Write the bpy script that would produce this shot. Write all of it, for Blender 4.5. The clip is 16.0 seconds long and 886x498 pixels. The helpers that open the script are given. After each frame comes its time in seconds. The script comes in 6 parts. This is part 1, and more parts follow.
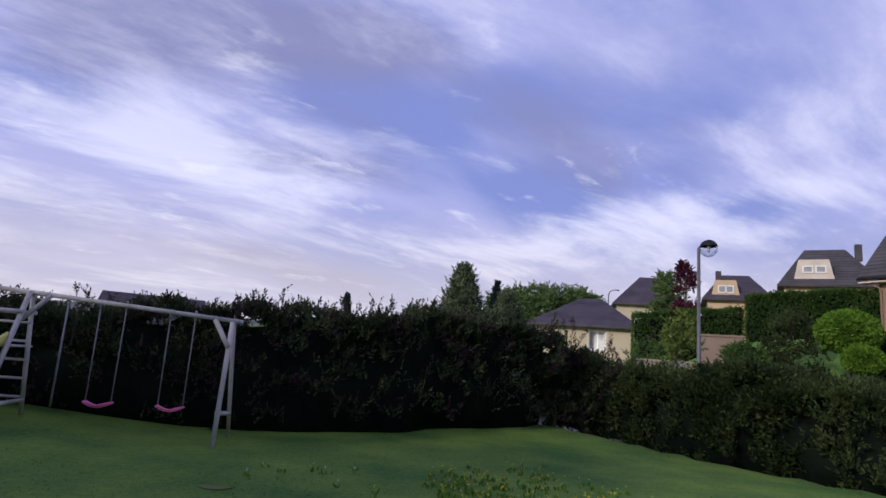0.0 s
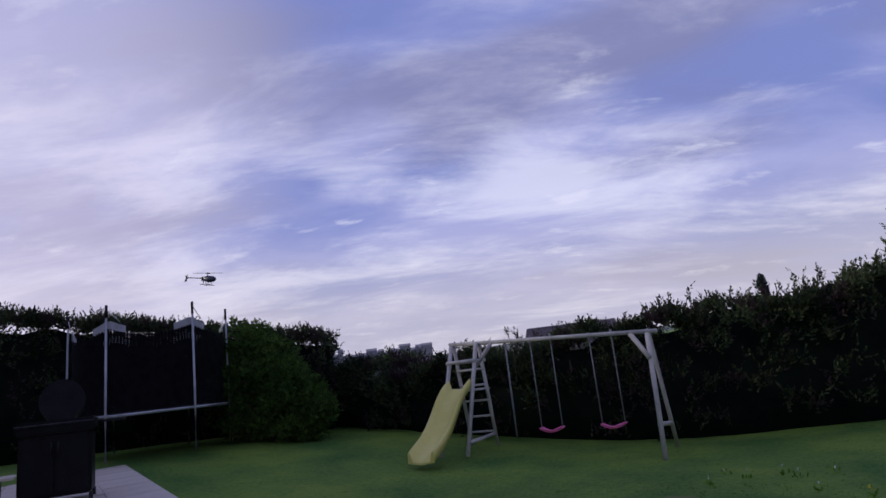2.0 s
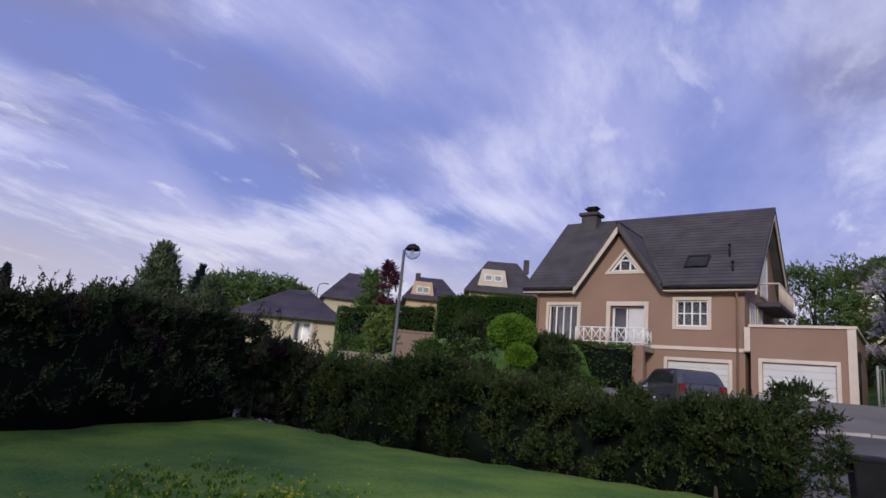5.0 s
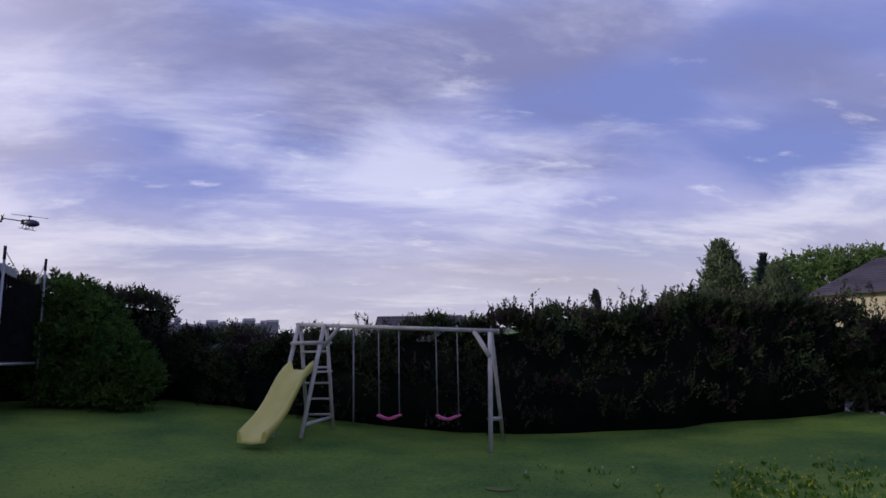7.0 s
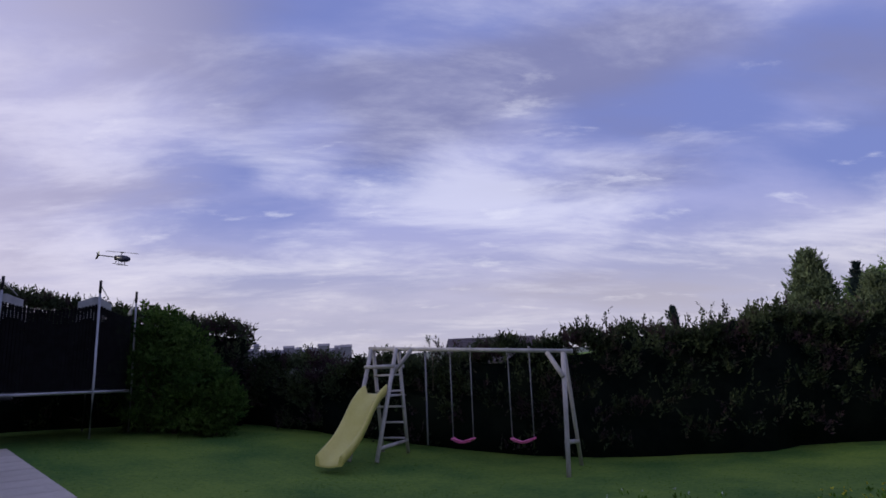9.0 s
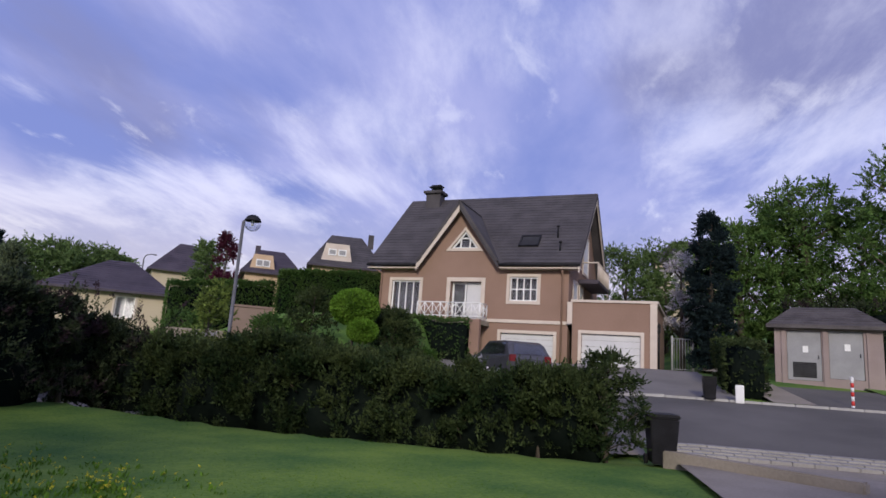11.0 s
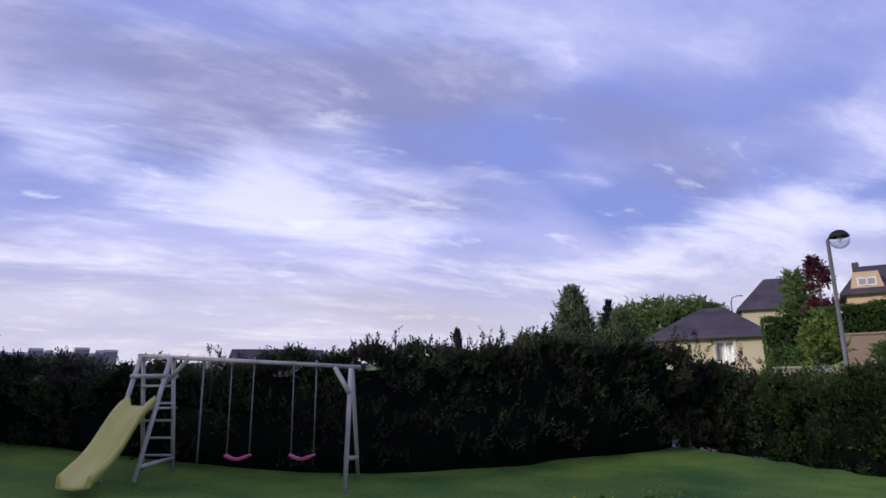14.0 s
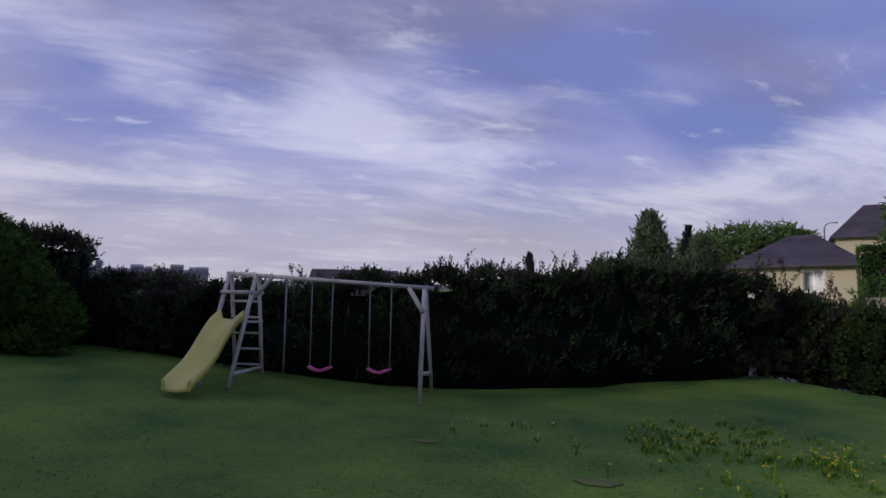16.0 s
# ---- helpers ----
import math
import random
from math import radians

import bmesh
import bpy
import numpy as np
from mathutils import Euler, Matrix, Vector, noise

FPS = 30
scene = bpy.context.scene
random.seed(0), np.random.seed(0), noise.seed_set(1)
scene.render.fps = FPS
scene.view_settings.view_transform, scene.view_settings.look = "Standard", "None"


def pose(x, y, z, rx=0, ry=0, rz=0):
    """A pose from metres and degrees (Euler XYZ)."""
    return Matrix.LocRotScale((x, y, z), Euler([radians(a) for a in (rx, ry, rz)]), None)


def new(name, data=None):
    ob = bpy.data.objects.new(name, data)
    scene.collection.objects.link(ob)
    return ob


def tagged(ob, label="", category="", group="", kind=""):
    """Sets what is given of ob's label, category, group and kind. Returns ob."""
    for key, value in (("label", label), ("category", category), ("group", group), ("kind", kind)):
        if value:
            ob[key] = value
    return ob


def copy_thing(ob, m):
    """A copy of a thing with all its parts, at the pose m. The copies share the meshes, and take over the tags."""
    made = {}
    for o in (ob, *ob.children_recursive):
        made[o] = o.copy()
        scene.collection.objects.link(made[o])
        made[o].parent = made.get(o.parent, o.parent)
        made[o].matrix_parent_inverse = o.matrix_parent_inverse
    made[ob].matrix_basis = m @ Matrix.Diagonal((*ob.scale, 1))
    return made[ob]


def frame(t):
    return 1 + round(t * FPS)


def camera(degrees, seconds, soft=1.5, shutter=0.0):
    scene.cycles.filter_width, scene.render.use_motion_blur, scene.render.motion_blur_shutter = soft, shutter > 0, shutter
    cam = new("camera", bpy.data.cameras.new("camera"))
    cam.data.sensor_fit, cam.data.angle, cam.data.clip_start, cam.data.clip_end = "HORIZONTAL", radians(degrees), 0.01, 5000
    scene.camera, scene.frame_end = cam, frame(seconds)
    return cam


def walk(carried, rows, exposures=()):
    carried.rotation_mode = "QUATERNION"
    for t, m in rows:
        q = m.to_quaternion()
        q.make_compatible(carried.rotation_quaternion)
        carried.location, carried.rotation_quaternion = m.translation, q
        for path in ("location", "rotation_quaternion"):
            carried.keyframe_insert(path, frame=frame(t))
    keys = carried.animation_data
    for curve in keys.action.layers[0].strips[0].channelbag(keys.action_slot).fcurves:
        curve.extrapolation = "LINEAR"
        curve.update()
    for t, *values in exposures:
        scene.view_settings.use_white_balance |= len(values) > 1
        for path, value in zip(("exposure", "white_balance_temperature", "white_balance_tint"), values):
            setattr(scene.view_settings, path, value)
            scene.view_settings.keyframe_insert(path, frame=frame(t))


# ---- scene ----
cam = camera(72.0, 16.0, soft=1.6)
PATH = [
    (0.0, pose(0, 0, 1.7, 100.34, -4.28, -0.83)),
    (0.5, pose(0, 0, 1.7, 99.73, 6.43, 30.49)),
    (1.0, pose(0, 0, 1.7, 100.28, 9.71, 36.60)),
    (1.5, pose(0, 0, 1.7, 100.10, 10.38, 35.06)),
    (2.0, pose(0, 0, 1.7, 101.96, 6.40, 36.97)),
    (2.5, pose(0, 0, 1.7, 102.57, 5.63, 32.95)),
    (3.0, pose(0, 0, 1.7, 100.91, 4.58, 23.72)),
    (3.5, pose(0, 0, 1.7, 98.23, 0.41, -0.65)),
    (3.6, pose(0, 0, 1.7, 98.20, -1.20, -10.40)),
    (3.7, pose(0, 0, 1.7, 98.60, -2.60, -19.40)),
    (4.0, pose(0, 0, 1.7, 99.80, -4.20, -31.00)),
    (5.8, pose(0, 0, 1.7, 102.90, -5.20, -19.00)),
    (6.0, pose(0, 0, 1.7, 102.56, -4.72, -15.28)),
    (6.5, pose(0, 0, 1.7, 101.38, -4.86, -2.09)),
    (7.0, pose(0, 0, 1.7, 99.76, 1.27, 22.70)),
    (7.5, pose(0, 0, 1.7, 100.84, 10.30, 38.69)),
    (8.0, pose(0, 0, 1.7, 100.33, 8.70, 37.70)),
    (8.5, pose(0, 0, 1.7, 102.61, 3.83, 36.70)),
    (9.0, pose(0, 0, 1.7, 101.97, 2.16, 29.35)),
    (9.5, pose(0, 0, 1.7, 101.01, 0.37, 16.19)),
    (10.0, pose(0, 0, 1.7, 99.01, 0.53, -6.71)),
    (10.2, pose(0, 0, 1.7, 98.95, -2.60, -22.20)),
    (12.3, pose(0, 0, 1.7, 102.50, -3.60, -49.30)),
    (12.5, pose(0, 0, 1.7, 103.11, -2.98, -47.11)),
    (13.0, pose(0, 0, 1.7, 103.68, -1.90, -37.76)),
    (13.5, pose(0, 0, 1.7, 103.35, -3.68, -17.35)),
    (14.0, pose(0, 0, 1.7, 102.89, 0.58, 9.88)),
    (14.5, pose(0, 0, 1.7, 103.75, 1.67, 23.37)),
    (15.0, pose(0, 0, 1.7, 103.37, 1.11, 26.17)),
    (15.5, pose(0, 0, 1.7, 102.34, -1.05, 24.69)),
    (16.0, pose(0, 0, 1.7, 95.69, -0.95, 16.53)),
]
EXPOSURES = [(0.0, 0.2), (0.5, 0.08), (1.0, 0.0), (3.0, 0.0), (3.5, -0.06), (6.0, 0.15), (6.5, 0.06), (7.0, 0.0), (8.5, -0.05), (9.5, -0.05), (10.0, -0.05), (12.5, 0.6), (13.0, 0.6), (13.5, 0.42), (14.0, 0.3), (14.5, 0.05), (15.0, -0.02), (15.5, -0.12), (16.0, -0.22)]
walk(cam, PATH, EXPOSURES)

# ---- light ----
SUN_AZ, SUN_EL = -132.0, 21.0   # bearing from +y (left is negative), above the horizon
sun = new("sun", bpy.data.lights.new("sun", "SUN"))
sun.data.energy, sun.data.angle, sun.data.color = 2.1, radians(9), (1.0, 0.92, 0.80)
sd = Vector((math.sin(radians(SUN_AZ)) * math.cos(radians(SUN_EL)), math.cos(radians(SUN_AZ)) * math.cos(radians(SUN_EL)), math.sin(radians(SUN_EL))))
sun.rotation_euler = sd.to_track_quat("Z", "Y").to_euler()

world = bpy.data.worlds.new("sky")
scene.world = world
world.use_nodes = True
wn, wl = world.node_tree.nodes, world.node_tree.links
wn.clear()


def wmath(op, a, b=None):
    n = wn.new("ShaderNodeMath")
    n.operation = op
    for i, v in enumerate((a, b)):
        if v is None:
            continue
        if isinstance(v, (int, float)):
            n.inputs[i].default_value = v
        else:
            wl.new(v, n.inputs[i])
    return n.outputs[0]


def wramp(fac, stops, mode="EASE"):
    n = wn.new("ShaderNodeValToRGB")
    n.color_ramp.interpolation = mode
    els = n.color_ramp.elements
    els[0].position, els[0].color = stops[0][0], stops[0][1]
    els[1].position, els[1].color = stops[-1][0], stops[-1][1]
    for p, c in stops[1:-1]:
        e = els.new(p)
        e.color = c
    wl.new(fac, n.inputs[0])
    return n.outputs[0]


def wmix(fac, a, b):
    n = wn.new("ShaderNodeMix")
    n.data_type = "RGBA"
    for sock, v in ((n.inputs[0], fac), (n.inputs[6], a), (n.inputs[7], b)):
        if isinstance(v, (int, float, tuple)):
            sock.default_value = v
        else:
            wl.new(v, sock)
    return n.outputs[2]


def wnoise(vec, scale, detail=5.0, rough=0.55, dist=0.0):
    n = wn.new("ShaderNodeTexNoise")
    n.inputs["Scale"].default_value, n.inputs["Detail"].default_value = scale, detail
    n.inputs["Roughness"].default_value, n.inputs["Distortion"].default_value = rough, dist
    wl.new(vec, n.inputs["Vector"])
    return n.outputs["Fac"]


def wmap(vec, loc=(0, 0, 0), rot=0.0, scale=(1, 1, 1)):
    n = wn.new("ShaderNodeMapping")
    n.inputs["Location"].default_value, n.inputs["Scale"].default_value = loc, scale
    n.inputs["Rotation"].default_value = (0, 0, radians(rot))
    wl.new(vec, n.inputs["Vector"])
    return n.outputs[0]


tc = wn.new("ShaderNodeTexCoord")
sep = wn.new("ShaderNodeSeparateXYZ")
wl.new(tc.outputs["Generated"], sep.inputs[0])
up = wmath("MAXIMUM", sep.outputs[2], 0.0)
div = wmath("ADD", up, 0.20)
comb = wn.new("ShaderNodeCombineXYZ")
wl.new(wmath("DIVIDE", sep.outputs[0], div), comb.inputs[0])
wl.new(wmath("DIVIDE", sep.outputs[1], div), comb.inputs[1])
plane = comb.outputs[0]
# thick sheets, long streaks and small bright puffs of a broken evening cloud layer, drawn out along one bearing
drawn = wmap(plane, (0, 0, 0), -33)
sheets = wnoise(wmap(drawn, (1.3, 0.4, 0), 0, (0.62, 1.25, 1)), 1.0, 8, 0.58, 0.25)
streaks = wnoise(wmap(drawn, (0.2, 2.1, 0), 0, (0.7, 1.5, 1)), 1.6, 9, 0.64, 0.35)
puffs = wnoise(wmap(drawn, (4.2, 1.7, 0), 0, (0.9, 1.7, 1)), 3.2, 7, 0.6, 0.25)
nish = wn.new("ShaderNodeTexSky")
nish.sky_type, nish.sun_disc = "NISHITA", False
nish.sun_elevation, nish.sun_rotation = radians(SUN_EL), radians(SUN_AZ)
nscale = wn.new("ShaderNodeVectorMath")
nscale.operation = "SCALE"
wl.new(nish.outputs[0], nscale.inputs[0])
nscale.inputs["Scale"].default_value = 0.05
blue = wmix(0.8, nscale.outputs[0], (0.235, 0.29, 0.70, 1))


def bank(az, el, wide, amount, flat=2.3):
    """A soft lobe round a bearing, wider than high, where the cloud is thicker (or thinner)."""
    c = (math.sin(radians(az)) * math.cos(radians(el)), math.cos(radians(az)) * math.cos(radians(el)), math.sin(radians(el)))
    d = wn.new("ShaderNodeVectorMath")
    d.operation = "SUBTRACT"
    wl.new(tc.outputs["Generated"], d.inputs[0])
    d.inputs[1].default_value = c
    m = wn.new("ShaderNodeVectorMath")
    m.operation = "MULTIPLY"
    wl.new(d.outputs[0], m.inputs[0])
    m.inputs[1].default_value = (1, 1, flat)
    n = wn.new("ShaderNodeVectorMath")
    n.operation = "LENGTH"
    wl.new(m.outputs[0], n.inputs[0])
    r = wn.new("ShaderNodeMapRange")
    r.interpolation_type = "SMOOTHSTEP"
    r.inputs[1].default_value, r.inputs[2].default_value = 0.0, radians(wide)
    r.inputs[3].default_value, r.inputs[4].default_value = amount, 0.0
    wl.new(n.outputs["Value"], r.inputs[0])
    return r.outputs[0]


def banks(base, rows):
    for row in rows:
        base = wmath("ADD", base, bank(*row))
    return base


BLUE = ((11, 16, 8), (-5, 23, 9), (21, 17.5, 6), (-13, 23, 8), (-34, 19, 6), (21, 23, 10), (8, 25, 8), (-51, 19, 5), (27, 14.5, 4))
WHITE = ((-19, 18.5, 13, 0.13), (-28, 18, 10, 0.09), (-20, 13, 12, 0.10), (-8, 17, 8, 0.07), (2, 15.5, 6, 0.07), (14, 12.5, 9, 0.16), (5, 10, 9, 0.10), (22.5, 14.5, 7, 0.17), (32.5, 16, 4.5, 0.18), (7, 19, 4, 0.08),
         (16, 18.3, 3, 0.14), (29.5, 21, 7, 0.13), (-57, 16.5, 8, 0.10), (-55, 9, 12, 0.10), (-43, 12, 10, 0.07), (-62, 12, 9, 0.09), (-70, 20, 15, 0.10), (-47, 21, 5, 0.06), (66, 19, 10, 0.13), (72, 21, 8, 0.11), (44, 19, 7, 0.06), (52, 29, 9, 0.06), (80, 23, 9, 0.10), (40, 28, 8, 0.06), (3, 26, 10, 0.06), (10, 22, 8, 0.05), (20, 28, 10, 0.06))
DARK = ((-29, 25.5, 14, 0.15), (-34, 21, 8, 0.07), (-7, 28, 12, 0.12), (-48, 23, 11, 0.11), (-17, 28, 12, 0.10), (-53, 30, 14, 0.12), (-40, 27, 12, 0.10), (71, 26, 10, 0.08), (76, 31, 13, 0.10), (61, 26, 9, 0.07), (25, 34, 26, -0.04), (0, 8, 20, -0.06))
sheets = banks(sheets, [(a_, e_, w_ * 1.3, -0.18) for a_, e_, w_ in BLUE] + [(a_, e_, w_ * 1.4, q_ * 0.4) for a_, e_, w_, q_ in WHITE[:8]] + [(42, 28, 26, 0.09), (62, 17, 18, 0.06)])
cover = wramp(sheets, [(0.36, (0, 0, 0, 1)), (0.66, (1, 1, 1, 1))])
sky1 = wmix(wmath("MULTIPLY", cover, 0.85), blue, (0.42, 0.44, 0.76, 1))
dark = wnoise(wmap(drawn, (7.1, 3.3, 0), 0, (0.7, 1.35, 1)), 0.9, 5, 0.55, 0.2)
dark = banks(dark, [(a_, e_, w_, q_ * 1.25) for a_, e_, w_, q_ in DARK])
dark = wramp(dark, [(0.47, (0, 0, 0, 1)), (0.70, (1, 1, 1, 1))])
sky1 = wmix(wmath("MULTIPLY", dark, 0.9), sky1, (0.225, 0.24, 0.455, 1))
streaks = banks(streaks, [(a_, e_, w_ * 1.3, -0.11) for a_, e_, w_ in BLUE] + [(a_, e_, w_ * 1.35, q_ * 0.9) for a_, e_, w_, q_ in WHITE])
st = wramp(streaks, [(0.46, (0, 0, 0, 1)), (0.74, (1, 1, 1, 1))])
low = wramp(sep.outputs[2], [(0.06, (1, 1, 1, 1)), (0.62, (0.38, 0.38, 0.38, 1))], "LINEAR")
sky2 = wmix(wmath("MULTIPLY", wmath("MULTIPLY", st, low), 0.9), sky1, (0.77, 0.78, 0.99, 1))
pf = wramp(puffs, [(0.58, (0, 0, 0, 1)), (0.72, (1, 1, 1, 1))])
sky3 = wmix(wmath("MULTIPLY", wmath("MULTIPLY", pf, low), 0.5), sky2, (0.88, 0.89, 1.04, 1))
haze = wramp(sep.outputs[2], [(0.0, (1, 1, 1, 1)), (0.09, (0.75, 0.75, 0.75, 1)), (0.27, (0, 0, 0, 1))])
sky4 = wmix(wmath("MULTIPLY", haze, 0.75), sky3, (0.69, 0.635, 0.67, 1))
# brighter cloud low on the left
dotn = wn.new("ShaderNodeVectorMath")
dotn.operation = "DOT_PRODUCT"
wl.new(tc.outputs["Generated"], dotn.inputs[0])
dotn.inputs[1].default_value = (math.sin(radians(-82)) * 0.94, math.cos(radians(-82)) * 0.94, 0.34)
glow = wramp(dotn.outputs["Value"], [(0.80, (0, 0, 0, 1)), (1.0, (1, 1, 1, 1))])
sky5 = wmix(wmath("MULTIPLY", glow, 0.42), sky4, (0.86, 0.78, 0.95, 1))
bg = wn.new("ShaderNodeBackground")
wl.new(sky5, bg.inputs[0])
bg.inputs[1].default_value = 1.0
wo = wn.new("ShaderNodeOutputWorld")
wl.new(bg.outputs[0], wo.inputs[0])


# ---- materials ----
def mat(name, c1, c2, scale=4.0, rough=0.8, bump=0.0, fine=40.0, metal=0.0, vary=0.0, island=False, spec=0.4, stretch=(1, 1, 1)):
    m = bpy.data.materials.new(name)
    m.use_nodes = True
    nd, lk = m.node_tree.nodes, m.node_tree.links
    b = nd["Principled BSDF"]
    b.inputs["Roughness"].default_value, b.inputs["Metallic"].default_value = rough, metal
    b.inputs["Specular IOR Level"].default_value = spec
    tex = nd.new("ShaderNodeTexCoord")
    mp = nd.new("ShaderNodeMapping")
    mp.inputs["Scale"].default_value = stretch
    lk.new(tex.outputs["Object"], mp.inputs[0])

    def noise_fac(s, d):
        n = nd.new("ShaderNodeTexNoise")
        n.inputs["Scale"].default_value, n.inputs["Detail"].default_value = s, d
        lk.new(mp.outputs[0], n.inputs["Vector"])
        return n.outputs["Fac"]
    big, small = noise_fac(scale, 4), noise_fac(fine, 3)
    add = nd.new("ShaderNodeMath")
    add.operation = "MULTIPLY_ADD"
    lk.new(small, add.inputs[0])
    add.inputs[1].default_value = 0.45
    sub = nd.new("ShaderNodeMath")
    sub.operation = "SUBTRACT"
    lk.new(big, sub.inputs[0])
    sub.inputs[1].default_value = 0.225
    lk.new(sub.outputs[0], add.inputs[2])
    rp = nd.new("ShaderNodeValToRGB")
    rp.color_ramp.elements[0].position, rp.color_ramp.elements[0].color = 0.32, (*c1, 1)
    rp.color_ramp.elements[1].position, rp.color_ramp.elements[1].color = 0.68, (*c2, 1)
    lk.new(add.outputs[0], rp.inputs[0])
    col = rp.outputs[0]
    if vary:
        if island:
            g = nd.new("ShaderNodeNewGeometry")
            rnd = g.outputs["Random Per Island"]
        else:
            g = nd.new("ShaderNodeObjectInfo")
            rnd = g.outputs["Random"]
        mr = nd.new("ShaderNodeMapRange")
        mr.inputs[3].default_value, mr.inputs[4].default_value = 1 - vary, 1 + vary
        lk.new(rnd, mr.inputs[0])
        hs = nd.new("ShaderNodeHueSaturation")
        lk.new(col, hs.inputs["Color"])
        lk.new(mr.outputs[0], hs.inputs["Value"])
        col = hs.outputs[0]
    lk.new(col, b.inputs["Base Color"])
    if bump:
        bp = nd.new("ShaderNodeBump")
        bp.inputs["Strength"].default_value, bp.inputs["Distance"].default_value = bump, 0.02
        lk.new(small, bp.inputs["Height"])
        lk.new(bp.outputs[0], b.inputs["Normal"])
    return m


def leaf_mat(name, c1, c2, scale=1.2, vary=0.45):
    m = mat(name, c1, c2, scale, 0.6, 0, 9.0, vary=vary, island=True, spec=0.06)
    nd, lk = m.node_tree.nodes, m.node_tree.links
    b, out = nd["Principled BSDF"], nd["Material Output"]
    tr = nd.new("ShaderNodeBsdfTranslucent")
    lk.new(b.inputs["Base Color"].links[0].from_socket, tr.inputs["Color"])
    mx = nd.new("ShaderNodeMixShader")
    mx.inputs[0].default_value = 0.28
    lk.new(b.outputs[0], mx.inputs[1])
    lk.new(tr.outputs[0], mx.inputs[2])
    lk.new(mx.outputs[0], out.inputs["Surface"])
    return m


def tinted_leaf(name, c1, c2, c3, share):
    """Leaves of which a share of the shoots carries another tint."""
    m = leaf_mat(name, c1, c2)
    nd, lk = m.node_tree.nodes, m.node_tree.links
    b = nd["Principled BSDF"]
    old = b.inputs["Base Color"].links[0].from_socket
    tx = nd.new("ShaderNodeTexCoord")
    n = nd.new("ShaderNodeTexNoise")
    n.inputs["Scale"].default_value, n.inputs["Detail"].default_value = 1.7, 3
    lk.new(tx.outputs["Object"], n.inputs["Vector"])
    r = nd.new("ShaderNodeMapRange")
    r.inputs[1].default_value, r.inputs[2].default_value = 0.62 - share, 0.72 - share
    lk.new(n.outputs["Fac"], r.inputs[0])
    mx = nd.new("ShaderNodeMix")
    mx.data_type = "RGBA"
    lk.new(r.outputs[0], mx.inputs[0])
    lk.new(old, mx.inputs[6])
    mx.inputs[7].default_value = (*c3, 1)
    for node in nd:
        if node.bl_idname in ("ShaderNodeBsdfPrincipled", "ShaderNodeBsdfTranslucent"):
            sock = node.inputs["Base Color" if node.bl_idname == "ShaderNodeBsdfPrincipled" else "Color"]
            lk.new(mx.outputs[2], sock)
    return m


